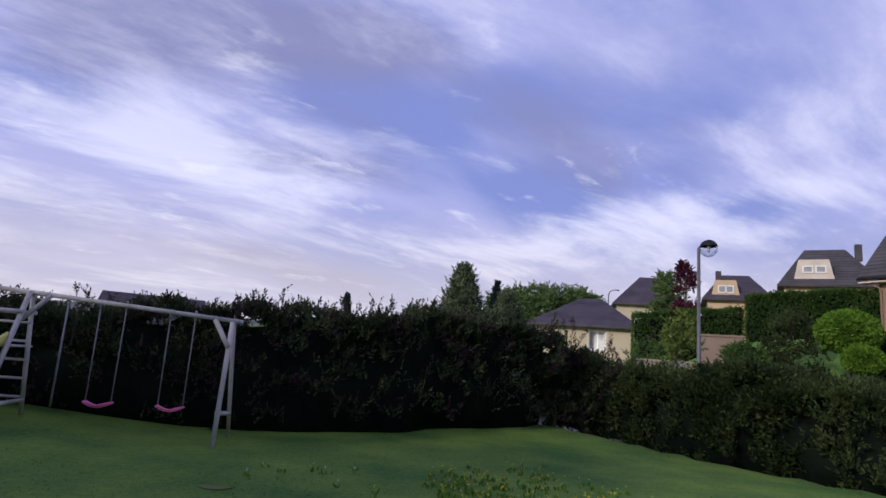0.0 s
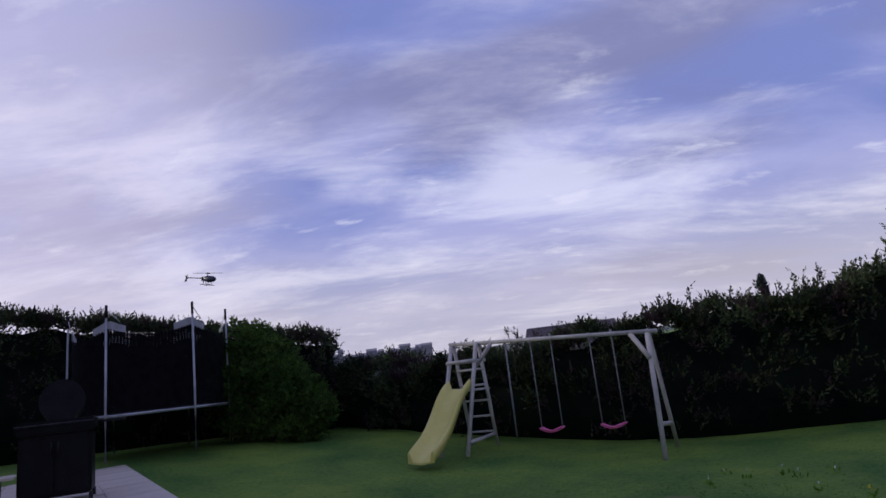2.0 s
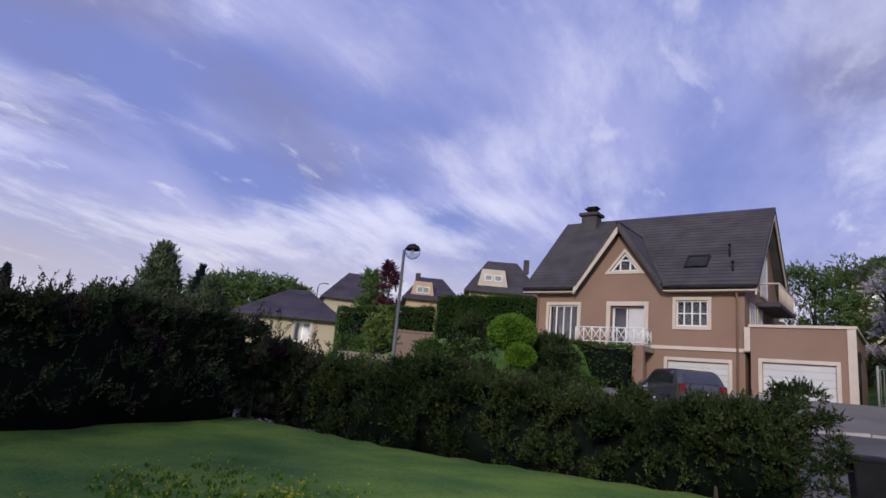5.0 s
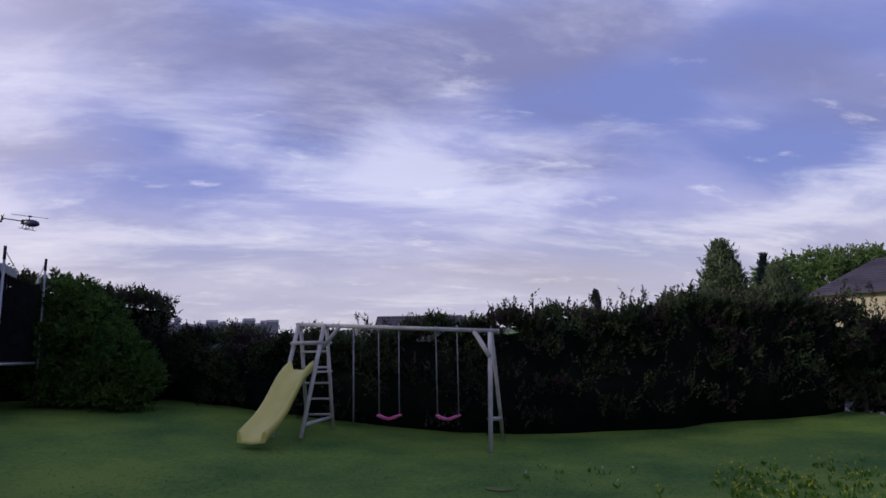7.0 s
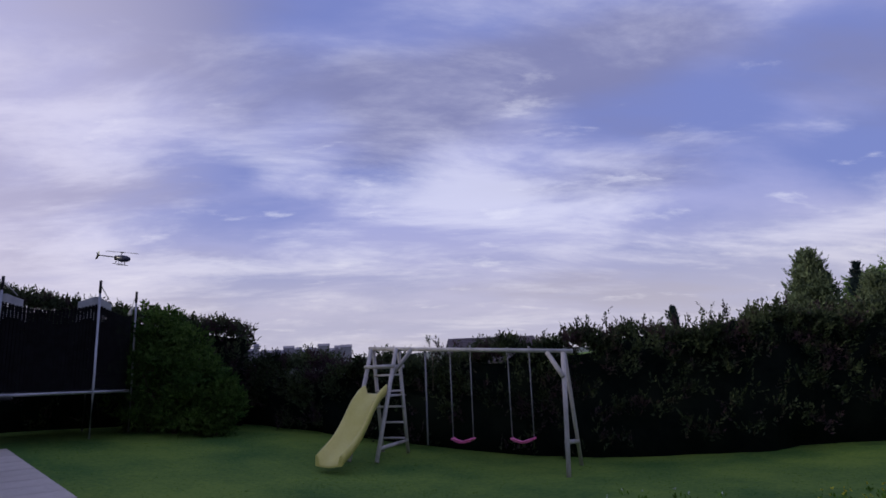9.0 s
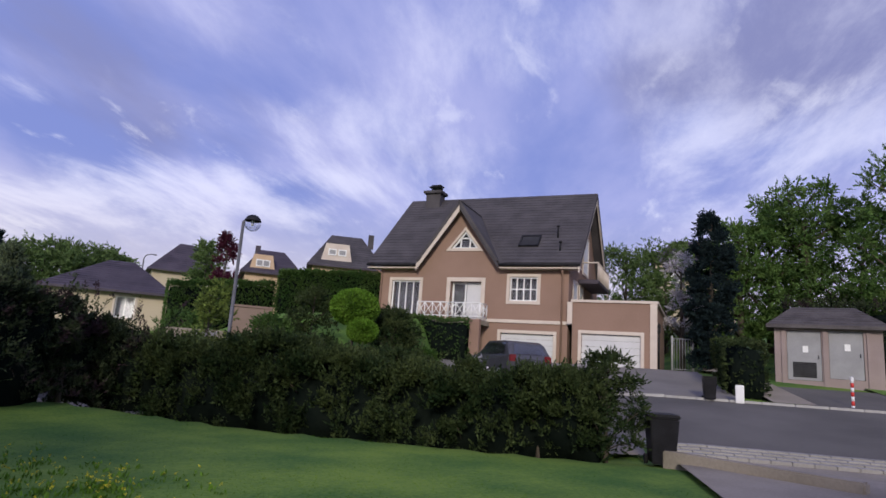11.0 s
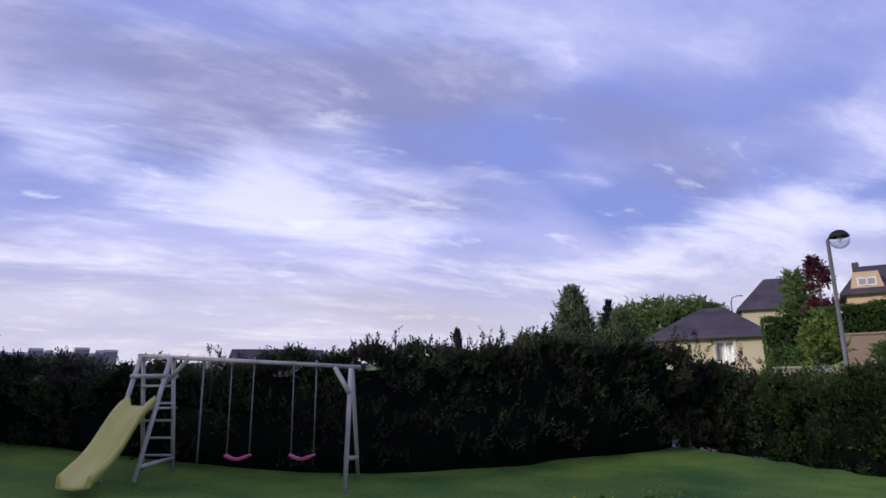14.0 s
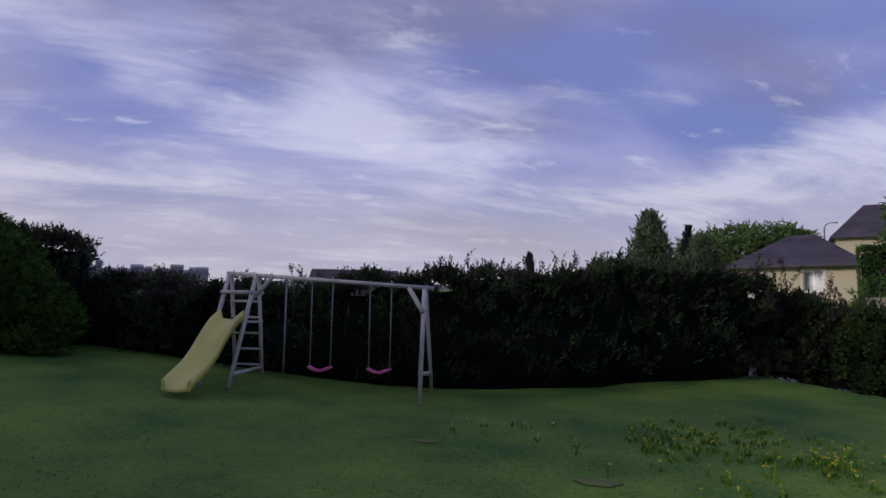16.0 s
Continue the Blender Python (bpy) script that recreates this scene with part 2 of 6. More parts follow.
M = {
    "lawn": mat("lawn_ground", (0.042, 0.116, 0.013), (0.145, 0.232, 0.028), 0.6, 0.95, 0.15, 14.0),
    "grass": leaf_mat("grass_blades", (0.048, 0.128, 0.014), (0.158, 0.250, 0.030), 0.6, 0.15),
    "rough_grass": mat("rough_grass", (0.07, 0.15, 0.02), (0.12, 0.21, 0.035), 0.5, 0.95, 0.5, 9.0),
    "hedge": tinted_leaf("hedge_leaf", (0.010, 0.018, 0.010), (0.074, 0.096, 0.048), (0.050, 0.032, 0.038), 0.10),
    # solid fill of the hedges: shade among the leaves, painted near-black
    "hedge_shade_core": mat("hedge_shade_core", (0.005, 0.008, 0.007), (0.010, 0.014, 0.011), 2.0, 1.0, 0, 12, spec=0.0),
    "bush": leaf_mat("bush_leaf", (0.016, 0.032, 0.013), (0.074, 0.098, 0.036)),
    "green": leaf_mat("green_leaf", (0.045, 0.098, 0.026), (0.098, 0.160, 0.045)),
    "spring": leaf_mat("spring_leaf", (0.030, 0.078, 0.018), (0.095, 0.155, 0.036)),
    "tree": leaf_mat("tree_leaf", (0.062, 0.128, 0.032), (0.132, 0.208, 0.060)),
    "lime": leaf_mat("lime_leaf", (0.085, 0.185, 0.020), (0.145, 0.260, 0.036)),
    "pale": leaf_mat("pale_leaf", (0.10, 0.15, 0.035), (0.17, 0.22, 0.055)),
    "conifer": leaf_mat("conifer_leaf", (0.012, 0.022, 0.026), (0.025, 0.04, 0.04)),
    "thuja": leaf_mat("thuja_leaf", (0.068, 0.100, 0.055), (0.130, 0.162, 0.088)),
    "far_leaf": leaf_mat("far_leaf", (0.075, 0.130, 0.042), (0.140, 0.200, 0.070)),
    "red_leaf": leaf_mat("red_leaf", (0.055, 0.015, 0.030), (0.11, 0.03, 0.05)),
    "blossom": leaf_mat("blossom_petal", (0.45, 0.43, 0.45), (0.62, 0.58, 0.62)),
    "yellow_flower": leaf_mat("yellow_flower", (0.52, 0.47, 0.04), (0.66, 0.58, 0.06)),
    "white_flower": leaf_mat("white_flower", (0.55, 0.55, 0.5), (0.7, 0.7, 0.66)),
    "bark": mat("bark", (0.05, 0.04, 0.03), (0.11, 0.09, 0.07), 3, 0.95, 0.8, 20, stretch=(1, 1, 0.3)),
    "wood": mat("weathered_wood", (0.34, 0.32, 0.30), (0.55, 0.52, 0.49), 2.5, 0.85, 0.4, 22, stretch=(1, 1, 0.5)),
    "slide": mat("slide_plastic", (0.62, 0.56, 0.14), (0.70, 0.64, 0.20), 2.0, 0.45, 0.05, 30),
    "pink": mat("pink_plastic", (0.75, 0.12, 0.32), (0.85, 0.2, 0.42), 4, 0.4, 0, 30),
    "rope": mat("rope", (0.16, 0.16, 0.17), (0.26, 0.26, 0.27), 9, 0.9, 0.4, 80),
    "steel": mat("galvanised_steel", (0.30, 0.31, 0.33), (0.42, 0.43, 0.45), 5, 0.45, 0, 40, metal=0.7),
    "dark_metal": mat("dark_metal", (0.012, 0.012, 0.014), (0.028, 0.028, 0.032), 5, 0.5, 0, 40, spec=0.12),
    "grill": mat("grill_enamel", (0.004, 0.004, 0.005), (0.009, 0.009, 0.011), 5, 0.4, 0, 40, spec=0.12),
    "net_black": mat("black_net", (0.003, 0.003, 0.004), (0.007, 0.007, 0.009), 6, 0.9, 0, 60, spec=0.12),
    "net_white": mat("white_band", (0.30, 0.30, 0.32), (0.40, 0.40, 0.42), 6, 0.9, 0, 60),
    "pad": mat("edge_pad", (0.28, 0.28, 0.30), (0.42, 0.42, 0.44), 6, 0.7, 0, 40),
    "slab": mat("terrace_stone", (0.42, 0.37, 0.31), (0.53, 0.48, 0.41), 1.2, 0.85, 0.3, 25, vary=0.03),
    "concrete": mat("concrete", (0.22, 0.19, 0.15), (0.31, 0.27, 0.22), 0.6, 0.9, 0.3, 18),
    "paver": mat("paving_stone", (0.27, 0.255, 0.235), (0.37, 0.35, 0.32), 0.8, 0.9, 0.3, 20, vary=0.10),
    "drive": mat("drive_paving", (0.150, 0.138, 0.126), (0.205, 0.190, 0.174), 0.5, 0.9, 0.4, 22),
    "asphalt": mat("asphalt", (0.082, 0.076, 0.070), (0.132, 0.122, 0.112), 0.35, 0.9, 0.5, 30),
    "kerb": mat("kerb_stone", (0.32, 0.31, 0.30), (0.46, 0.45, 0.43), 1.5, 0.85, 0.3, 20, vary=0.1),
    "render": mat("salmon_render", (0.245, 0.158, 0.120), (0.292, 0.190, 0.146), 0.5, 0.92, 0.25, 30),
    "render_trim": mat("cream_trim", (0.54, 0.46, 0.40), (0.63, 0.55, 0.48), 1.2, 0.8, 0.1, 30),
    "cream": mat("cream_wall", (0.46, 0.39, 0.28), (0.54, 0.46, 0.345), 0.4, 0.9, 0.2, 20),
    "tan": mat("tan_wall", (0.50, 0.36, 0.24), (0.58, 0.43, 0.30), 0.4, 0.9, 0.2, 20),
    "roof": mat("grey_slate", (0.060, 0.055, 0.060), (0.090, 0.083, 0.089), 1.0, 0.8, 0.4, 12, vary=0.05, spec=0.2),
    "roof_brown": mat("brown_slate", (0.046, 0.037, 0.053), (0.076, 0.063, 0.083), 0.8, 0.75, 0.4, 10, vary=0.10),
    "hut": mat("pinkish_render", (0.26, 0.205, 0.195), (0.32, 0.255, 0.245), 0.8, 0.9, 0.2, 25),
    "brown_render": mat("brown_render", (0.20, 0.145, 0.115), (0.26, 0.19, 0.155), 0.7, 0.9, 0.2, 22),
    "hut_door": mat("grey_door_paint", (0.24, 0.24, 0.255), (0.30, 0.30, 0.315), 1.5, 0.6, 0.05, 30),
    "hut_roof": mat("shingle", (0.060, 0.052, 0.055), (0.105, 0.093, 0.095), 1.5, 0.85, 0.4, 14, vary=0.15),
    "white": mat("white_paint", (0.72, 0.72, 0.72), (0.80, 0.80, 0.80), 2, 0.5, 0, 30),
    "garage_white": mat("white_door", (0.54, 0.54, 0.56), (0.62, 0.62, 0.63), 1.2, 0.55, 0.05, 30),
    "bin": mat("bin_plastic", (0.008, 0.008, 0.010), (0.016, 0.016, 0.020), 3, 0.5, 0, 30, spec=0.12),
    "red": mat("red_paint", (0.50, 0.03, 0.03), (0.60, 0.05, 0.04), 3, 0.5, 0, 30),
    "lamp_pole": mat("lamp_pole", (0.11, 0.11, 0.115), (0.16, 0.16, 0.165), 3, 0.5, 0, 30, metal=0.3),
    "car": mat("car_paint", (0.085, 0.085, 0.098), (0.105, 0.104, 0.118), 2, 0.25, 0, 30, metal=0.4),
    "tyre": mat("tyre", (0.012, 0.012, 0.012), (0.022, 0.022, 0.022), 4, 0.9, 0.2, 40),
    "red_light": mat("red_lens", (0.12, 0.01, 0.012), (0.18, 0.015, 0.018), 4, 0.25, 0, 40),
    "far_town": mat("far_town", (0.16, 0.16, 0.20), (0.24, 0.23, 0.27), 0.05, 0.95, 0, 0.4),
    "far_hill": mat("far_hill", (0.07, 0.09, 0.075), (0.11, 0.125, 0.10), 0.02, 0.95, 0, 0.2),
    "heli_body": mat("helicopter_shell", (0.02, 0.025, 0.05), (0.04, 0.045, 0.08), 12, 0.35, 0, 60),
    "heli_accent": mat("helicopter_yellow", (0.55, 0.60, 0.08), (0.62, 0.66, 0.12), 12, 0.4, 0, 60),
    "soil": mat("soil", (0.05, 0.04, 0.03), (0.09, 0.075, 0.055), 1.5, 1.0, 0.6, 20),
    "sand": mat("worn_patch", (0.10, 0.125, 0.035), (0.16, 0.175, 0.055), 1.5, 1.0, 0.4, 20),
    # near-black colour in place of the shade inside rooms
    "dark_in": mat("interior_shade", (0.02, 0.02, 0.025), (0.035, 0.035, 0.04), 1.5, 0.9, 0, 10),
    "curtain": mat("curtain", (0.50, 0.50, 0.52), (0.62, 0.62, 0.64), 6, 0.9, 0, 30, stretch=(4, 1, 0.2)),
}
glass = bpy.data.materials.new("window_glass")
glass.use_nodes = True
gb = glass.node_tree.nodes["Principled BSDF"]
gb.inputs["Base Color"].default_value = (0.9, 0.92, 0.95, 1)
gb.inputs["Roughness"].default_value, gb.inputs["Transmission Weight"].default_value, gb.inputs["IOR"].default_value = 0.03, 1.0, 1.45
M["glass"] = glass


# ---- helpers for meshes ----
def box(bm, x0, x1, y0, y1, z0, z1):
    v = [bm.verts.new(p) for p in ((x0, y0, z0), (x1, y0, z0), (x1, y1, z0), (x0, y1, z0), (x0, y0, z1), (x1, y0, z1), (x1, y1, z1), (x0, y1, z1))]
    for f in ((3, 2, 1, 0), (4, 5, 6, 7), (0, 1, 5, 4), (1, 2, 6, 5), (2, 3, 7, 6), (3, 0, 4, 7)):
        bm.faces.new([v[i] for i in f])
    return v


def bbox(bm, x0, x1, y0, y1, z0, z1, bevel=0.01):
    b2 = bmesh.new()
    box(b2, x0, x1, y0, y1, z0, z1)
    bmesh.ops.bevel(b2, geom=b2.edges[:], offset=bevel, segments=2, affect="EDGES")
    merge(bm, b2)


def merge(bm, other, m=None):
    if m is not None:
        bmesh.ops.transform(other, matrix=m, verts=other.verts[:])
    me = bpy.data.meshes.new("tmp")
    other.to_mesh(me)
    other.free()
    bm.from_mesh(me)
    bpy.data.meshes.remove(me)


def tube(bm, pts, radii, n=10, cap=True):
    """A round tube through the points."""
    rings = []
    for i, p in enumerate(pts):
        p = Vector(p)
        a = Vector(pts[max(i - 1, 0)])
        b = Vector(pts[min(i + 1, len(pts) - 1)])
        d = (b - a).normalized()
        q = d.to_track_quat("Z", "Y").to_matrix()
        r = radii[i] if isinstance(radii, (list, tuple)) else radii
        rings.append([bm.verts.new(p + q @ Vector((math.cos(k * math.tau / n) * r, math.sin(k * math.tau / n) * r, 0))) for k in range(n)])
    for a, b in zip(rings, rings[1:]):
        for k in range(n):
            f = bm.faces.new((a[k], a[(k + 1) % n], b[(k + 1) % n], b[k]))
            f.smooth = True
    if cap:
        bm.faces.new(rings[0][::-1])
        bm.faces.new(rings[-1])


def prism(bm, poly, y0, y1):
    """A polygon in x, z pushed from y0 to y1."""
    a = [bm.verts.new((x, y0, z)) for x, z in poly]
    b = [bm.verts.new((x, y1, z)) for x, z in poly]
    bm.faces.new(a)
    bm.faces.new(b[::-1])
    for i in range(len(poly)):
        j = (i + 1) % len(poly)
        bm.faces.new((a[j], a[i], b[i], b[j]))


def sheet(bm, quad, thick):
    """A slab under a quad of four points in space."""
    p = [Vector(q) for q in quad]
    nrm = (p[1] - p[0]).cross(p[3] - p[0]).normalized() * thick
    a = [bm.verts.new(q) for q in p]
    b = [bm.verts.new(q - nrm) for q in p]
    bm.faces.new(a)
    bm.faces.new(b[::-1])
    for i in range(4):
        j = (i + 1) % 4
        bm.faces.new((a[j], a[i], b[i], b[j]))


def part(name, bm, material, parent=None, label=""):
    me = bpy.data.meshes.new(name)
    bmesh.ops.recalc_face_normals(bm, faces=bm.faces[:])
    bm.to_mesh(me)
    bm.free()
    me.materials.append(material)
    ob = new(name, me)
    if parent is not None:
        ob.parent = parent
    if label:
        tagged(ob, label)
    return ob


def raw(name, verts, faces, material, parent=None, smooth=False):
    me = bpy.data.meshes.new(name)
    me.from_pydata(verts, [], faces)
    if smooth:
        me.polygons.foreach_set("use_smooth", [True] * len(me.polygons))
    me.materials.append(material)
    ob = new(name, me)
    if parent is not None:
        ob.parent = parent
    return ob


def thing(name, m, label, category, group="", kind=""):
    ob = new(name)
    ob.empty_display_size = 0.2
    ob.matrix_basis = m
    return tagged(ob, label, category, group, kind)


def at(az, r, z=0.0, turn=0.0):
    """A pose at a bearing (degrees right of +y) and distance from the viewpoint."""
    return pose(r * math.sin(radians(az)), r * math.cos(radians(az)), z, 0, 0, turn)


def smooth01(a, b, v):
    t = min(max((v - a) / (b - a), 0.0), 1.0)
    return t * t * (3 - 2 * t)


def ground_z(x, y):
    """The lie of the land: lawn, street rising to the right, bank and hillside behind it."""
    n, s = 0.8 * x + 0.6 * y, -0.6 * x + 0.8 * y
    lawn = 0.02 + 0.85 * smooth01(3, 14.5, -x) * smooth01(-10, 3, y) + 0.2 * smooth01(12.5, 17.5, y) * smooth01(-4, 2, x)
    street = 0.12 + 0.135 * (min(n, 40) - 15.3) - 0.05 * (min(max(s, -3), 4) + 3)
    flat = smooth01(-9.5, -6.0, s) * (1 - smooth01(12, 16, s)) * smooth01(21, 24, n)
    street += (min(street, 2.0) - street) * flat
    street += 2.0 * smooth01(24.5, 29.0, n) * smooth01(6.0, 7.2, s) * (1 - smooth01(13, 21, s))
    street += 7.0 * smooth01(34, 95, n)
    return lawn + (street - lawn) * smooth01(12.7, 14.4, n)


rng = np.random.default_rng(7)


def leaf_mesh(name, pts, dirs_, size, material, parent=None, long=1.6, spread=0.8, kindname=""):
    """Many small folded leaves at the points, growing along the directions."""
    k = len(pts)
    d = dirs_ + rng.normal(0, spread, (k, 3))
    d /= np.linalg.norm(d, axis=1)[:, None] + 1e-9
    side = np.cross(d, rng.normal(0, 1, (k, 3)))
    side /= np.linalg.norm(side, axis=1)[:, None] + 1e-9
    nrm = np.cross(d, side)
    s = (size * rng.uniform(0.6, 1.35, k))[:, None]
    base, tip = pts, pts + d * s * long
    mid = pts + d * s * long * 0.5
    v = np.stack([base, mid + side * s * 0.5 + nrm * s * 0.12, tip, mid - side * s * 0.5 + nrm * s * 0.12], 1).reshape(-1, 3)
    f = np.arange(4 * k).reshape(-1, 4)
    return raw(name, v.tolist(), f.tolist(), material, parent)


def spray_mesh(name, origins, dirs_, length, leaf, per, material, parent=None, spread=0.35, rs=None):
    """Feathery shoots: small folded leaves set alternately along each one, shorter towards the tip."""
    rs = rs or rng
    k = len(origins)
    d = dirs_ / (np.linalg.norm(dirs_, axis=1)[:, None] + 1e-9) + rs.normal(0, spread, (k, 3))
    d /= np.linalg.norm(d, axis=1)[:, None] + 1e-9
    side = np.cross(d, rs.normal(0, 1, (k, 3)))
    side /= np.linalg.norm(side, axis=1)[:, None] + 1e-9
    ln = (length * rs.uniform(0.55, 1.3, k))[:, None]
    out = []
    for j in range(per):
        t = (j + 0.4) / per
        base = origins + d * ln * t
        ld = d * (0.75 + 0.6 * t) + side * (0.8 if j % 2 else -0.8) * (1.15 - t) + rs.normal(0, 0.22, (k, 3))
        ld /= np.linalg.norm(ld, axis=1)[:, None] + 1e-9
        w = np.cross(ld, rs.normal(0, 1, (k, 3)))
        w /= np.linalg.norm(w, axis=1)[:, None] + 1e-9
        up_ = np.cross(ld, w)
        s_ = leaf * (1.15 - 0.5 * t) * rs.uniform(0.75, 1.25, (k, 1))
        mid = base + ld * s_ * 0.8
        out.append(np.stack([base, mid + w * s_ * 0.42 + up_ * s_ * 0.1, base + ld * s_ * 1.7, mid - w * s_ * 0.42 + up_ * s_ * 0.1], 1))
    v = np.stack(out, 1).reshape(-1, 3)
    return raw(name, v.tolist(), np.arange(len(v)).reshape(-1, 4).tolist(), material, parent)


# ---- ground ----
def spaced():
    c = [0.0]
    step = 0.7
    while c[-1] < 2400:
        c.append(c[-1] + step)
        if c[-1] > 34:
            step *= 1.28
    return [-v for v in c[:0:-1]] + c


gx = spaced()
gv, gf = [], []
for yv in gx:
    for xv in gx:
        gv.append((xv, yv, ground_z(xv, yv)))
gn = len(gx)
for j in range(gn - 1):
    for i in range(gn - 1):
        gf.append((j * gn + i, j * gn + i + 1, (j + 1) * gn + i + 1, (j + 1) * gn + i))
ground = raw("ground", gv, gf, M["lawn"], smooth=True)
tagged(ground, "dark green mown lawn and sloping grassland", "lawn", kind="structure")


def strip(name, n0, n1, s0, s1, lift, material, label, category, du=1.0, kind="structure"):
    """A surface laid on the ground between two lines along the street."""
    nn_ = max(2, int((n1 - n0) / du) + 1)
    ns_ = max(2, int((s1 - s0) / du) + 1)
    vs, fs = [], []
    for a in np.linspace(n0, n1, nn_):
        for b in np.linspace(s0, s1, ns_):
            x, y = 0.8 * a - 0.6 * b, 0.6 * a + 0.8 * b
            vs.append((x, y, ground_z(x, y) + lift))
    for a in range(nn_ - 1):
        for b in range(ns_ - 1):
            fs.append((a * ns_ + b, (a + 1) * ns_ + b, (a + 1) * ns_ + b + 1, a * ns_ + b + 1))
    ob = raw(name, vs, fs, material, smooth=True)
    return tagged(ob, label, category, kind=kind)


strip("road", 15.6, 22.0, -40, 60, 0.06, M["asphalt"], "grey worn asphalt street rising uphill", "road", 0.5)
strip("pavement", 14.3, 15.45, -1.9, 60, 0.12, M["concrete"], "pale concrete pavement along the street", "pavement", 0.5)
strip("driveway", 22.1, 30.5, -6.0, 5.8, 0.08, M["drive"], "grey paved driveway before the garage doors", "driveway", 0.4)
strip("own_driveway", 8.2, 14.36, -16, -2.3, 0.10, M["concrete"], "pale concrete driveway beside the lawn", "driveway", 0.4)
strip("hut_forecourt", 22.1, 26.2, -11.8, -8.0, 0.10, M["asphalt"], "dark red-brown asphalt before the small hut", "forecourt", 0.4)
strip("garden_path", 22.1, 34, -8.2, -6.9, 0.14, M["concrete"], "narrow concrete garden path leading uphill", "path", 0.4)
strip("verge", 23.2, 40, -40, -11.9, 0.09, M["rough_grass"], "bright green grass verge beside the hut", "grass", 0.8)
strip("front_garden", 23.2, 30.2, 5.9, 30, 0.07, M["rough_grass"], "green planted bank before the house", "grass", 0.6)


def along(n, s, lift=0.0, turn=0.0):
    x, y = 0.8 * n - 0.6 * s, 0.6 * n + 0.8 * s
    return pose(x, y, ground_z(x, y) + lift, 0, 0, turn)


STREET = math.degrees(math.atan2(0.8, -0.6))  # heading of the street


# unseen walls and roof added behind the viewpoint to keep sun off the garden
for nm, x0, x1, y0, y1 in (("wall_house_north", -26, 3, -6.3, -6.0), ("wall_house_east", 2.7, 3, -14, -6.302), ("wall_house_west", -26, -25.7, -14, -6.302), ("wall_wing_north", -26, -13.4, -2.7, -2.4), ("wall_wing_east", -13.7, -13.4, -6.0, -2.702), ("wall_house_south", -25.698, 2.698, -14, -13.7)):
    bm = bmesh.new()
    # wing walls stand taller, so their shadow reaches the left lawn
    box(bm, x0, x1, y0, y1, -0.5, 10.0 if "wing" in nm else 5.2)
    tagged(part(nm, bm, M["render_trim"]), "plain unseen wall added behind the viewpoint to shade the garden", "wall", kind="structure")
bm = bmesh.new()
box(bm, -26.4, 3.4, -14.4, -5.7, 5.204, 5.4)
tagged(part("roof_house", bm, M["roof_brown"]), "plain unseen roof slab added over the shading walls", "roof", kind="structure")


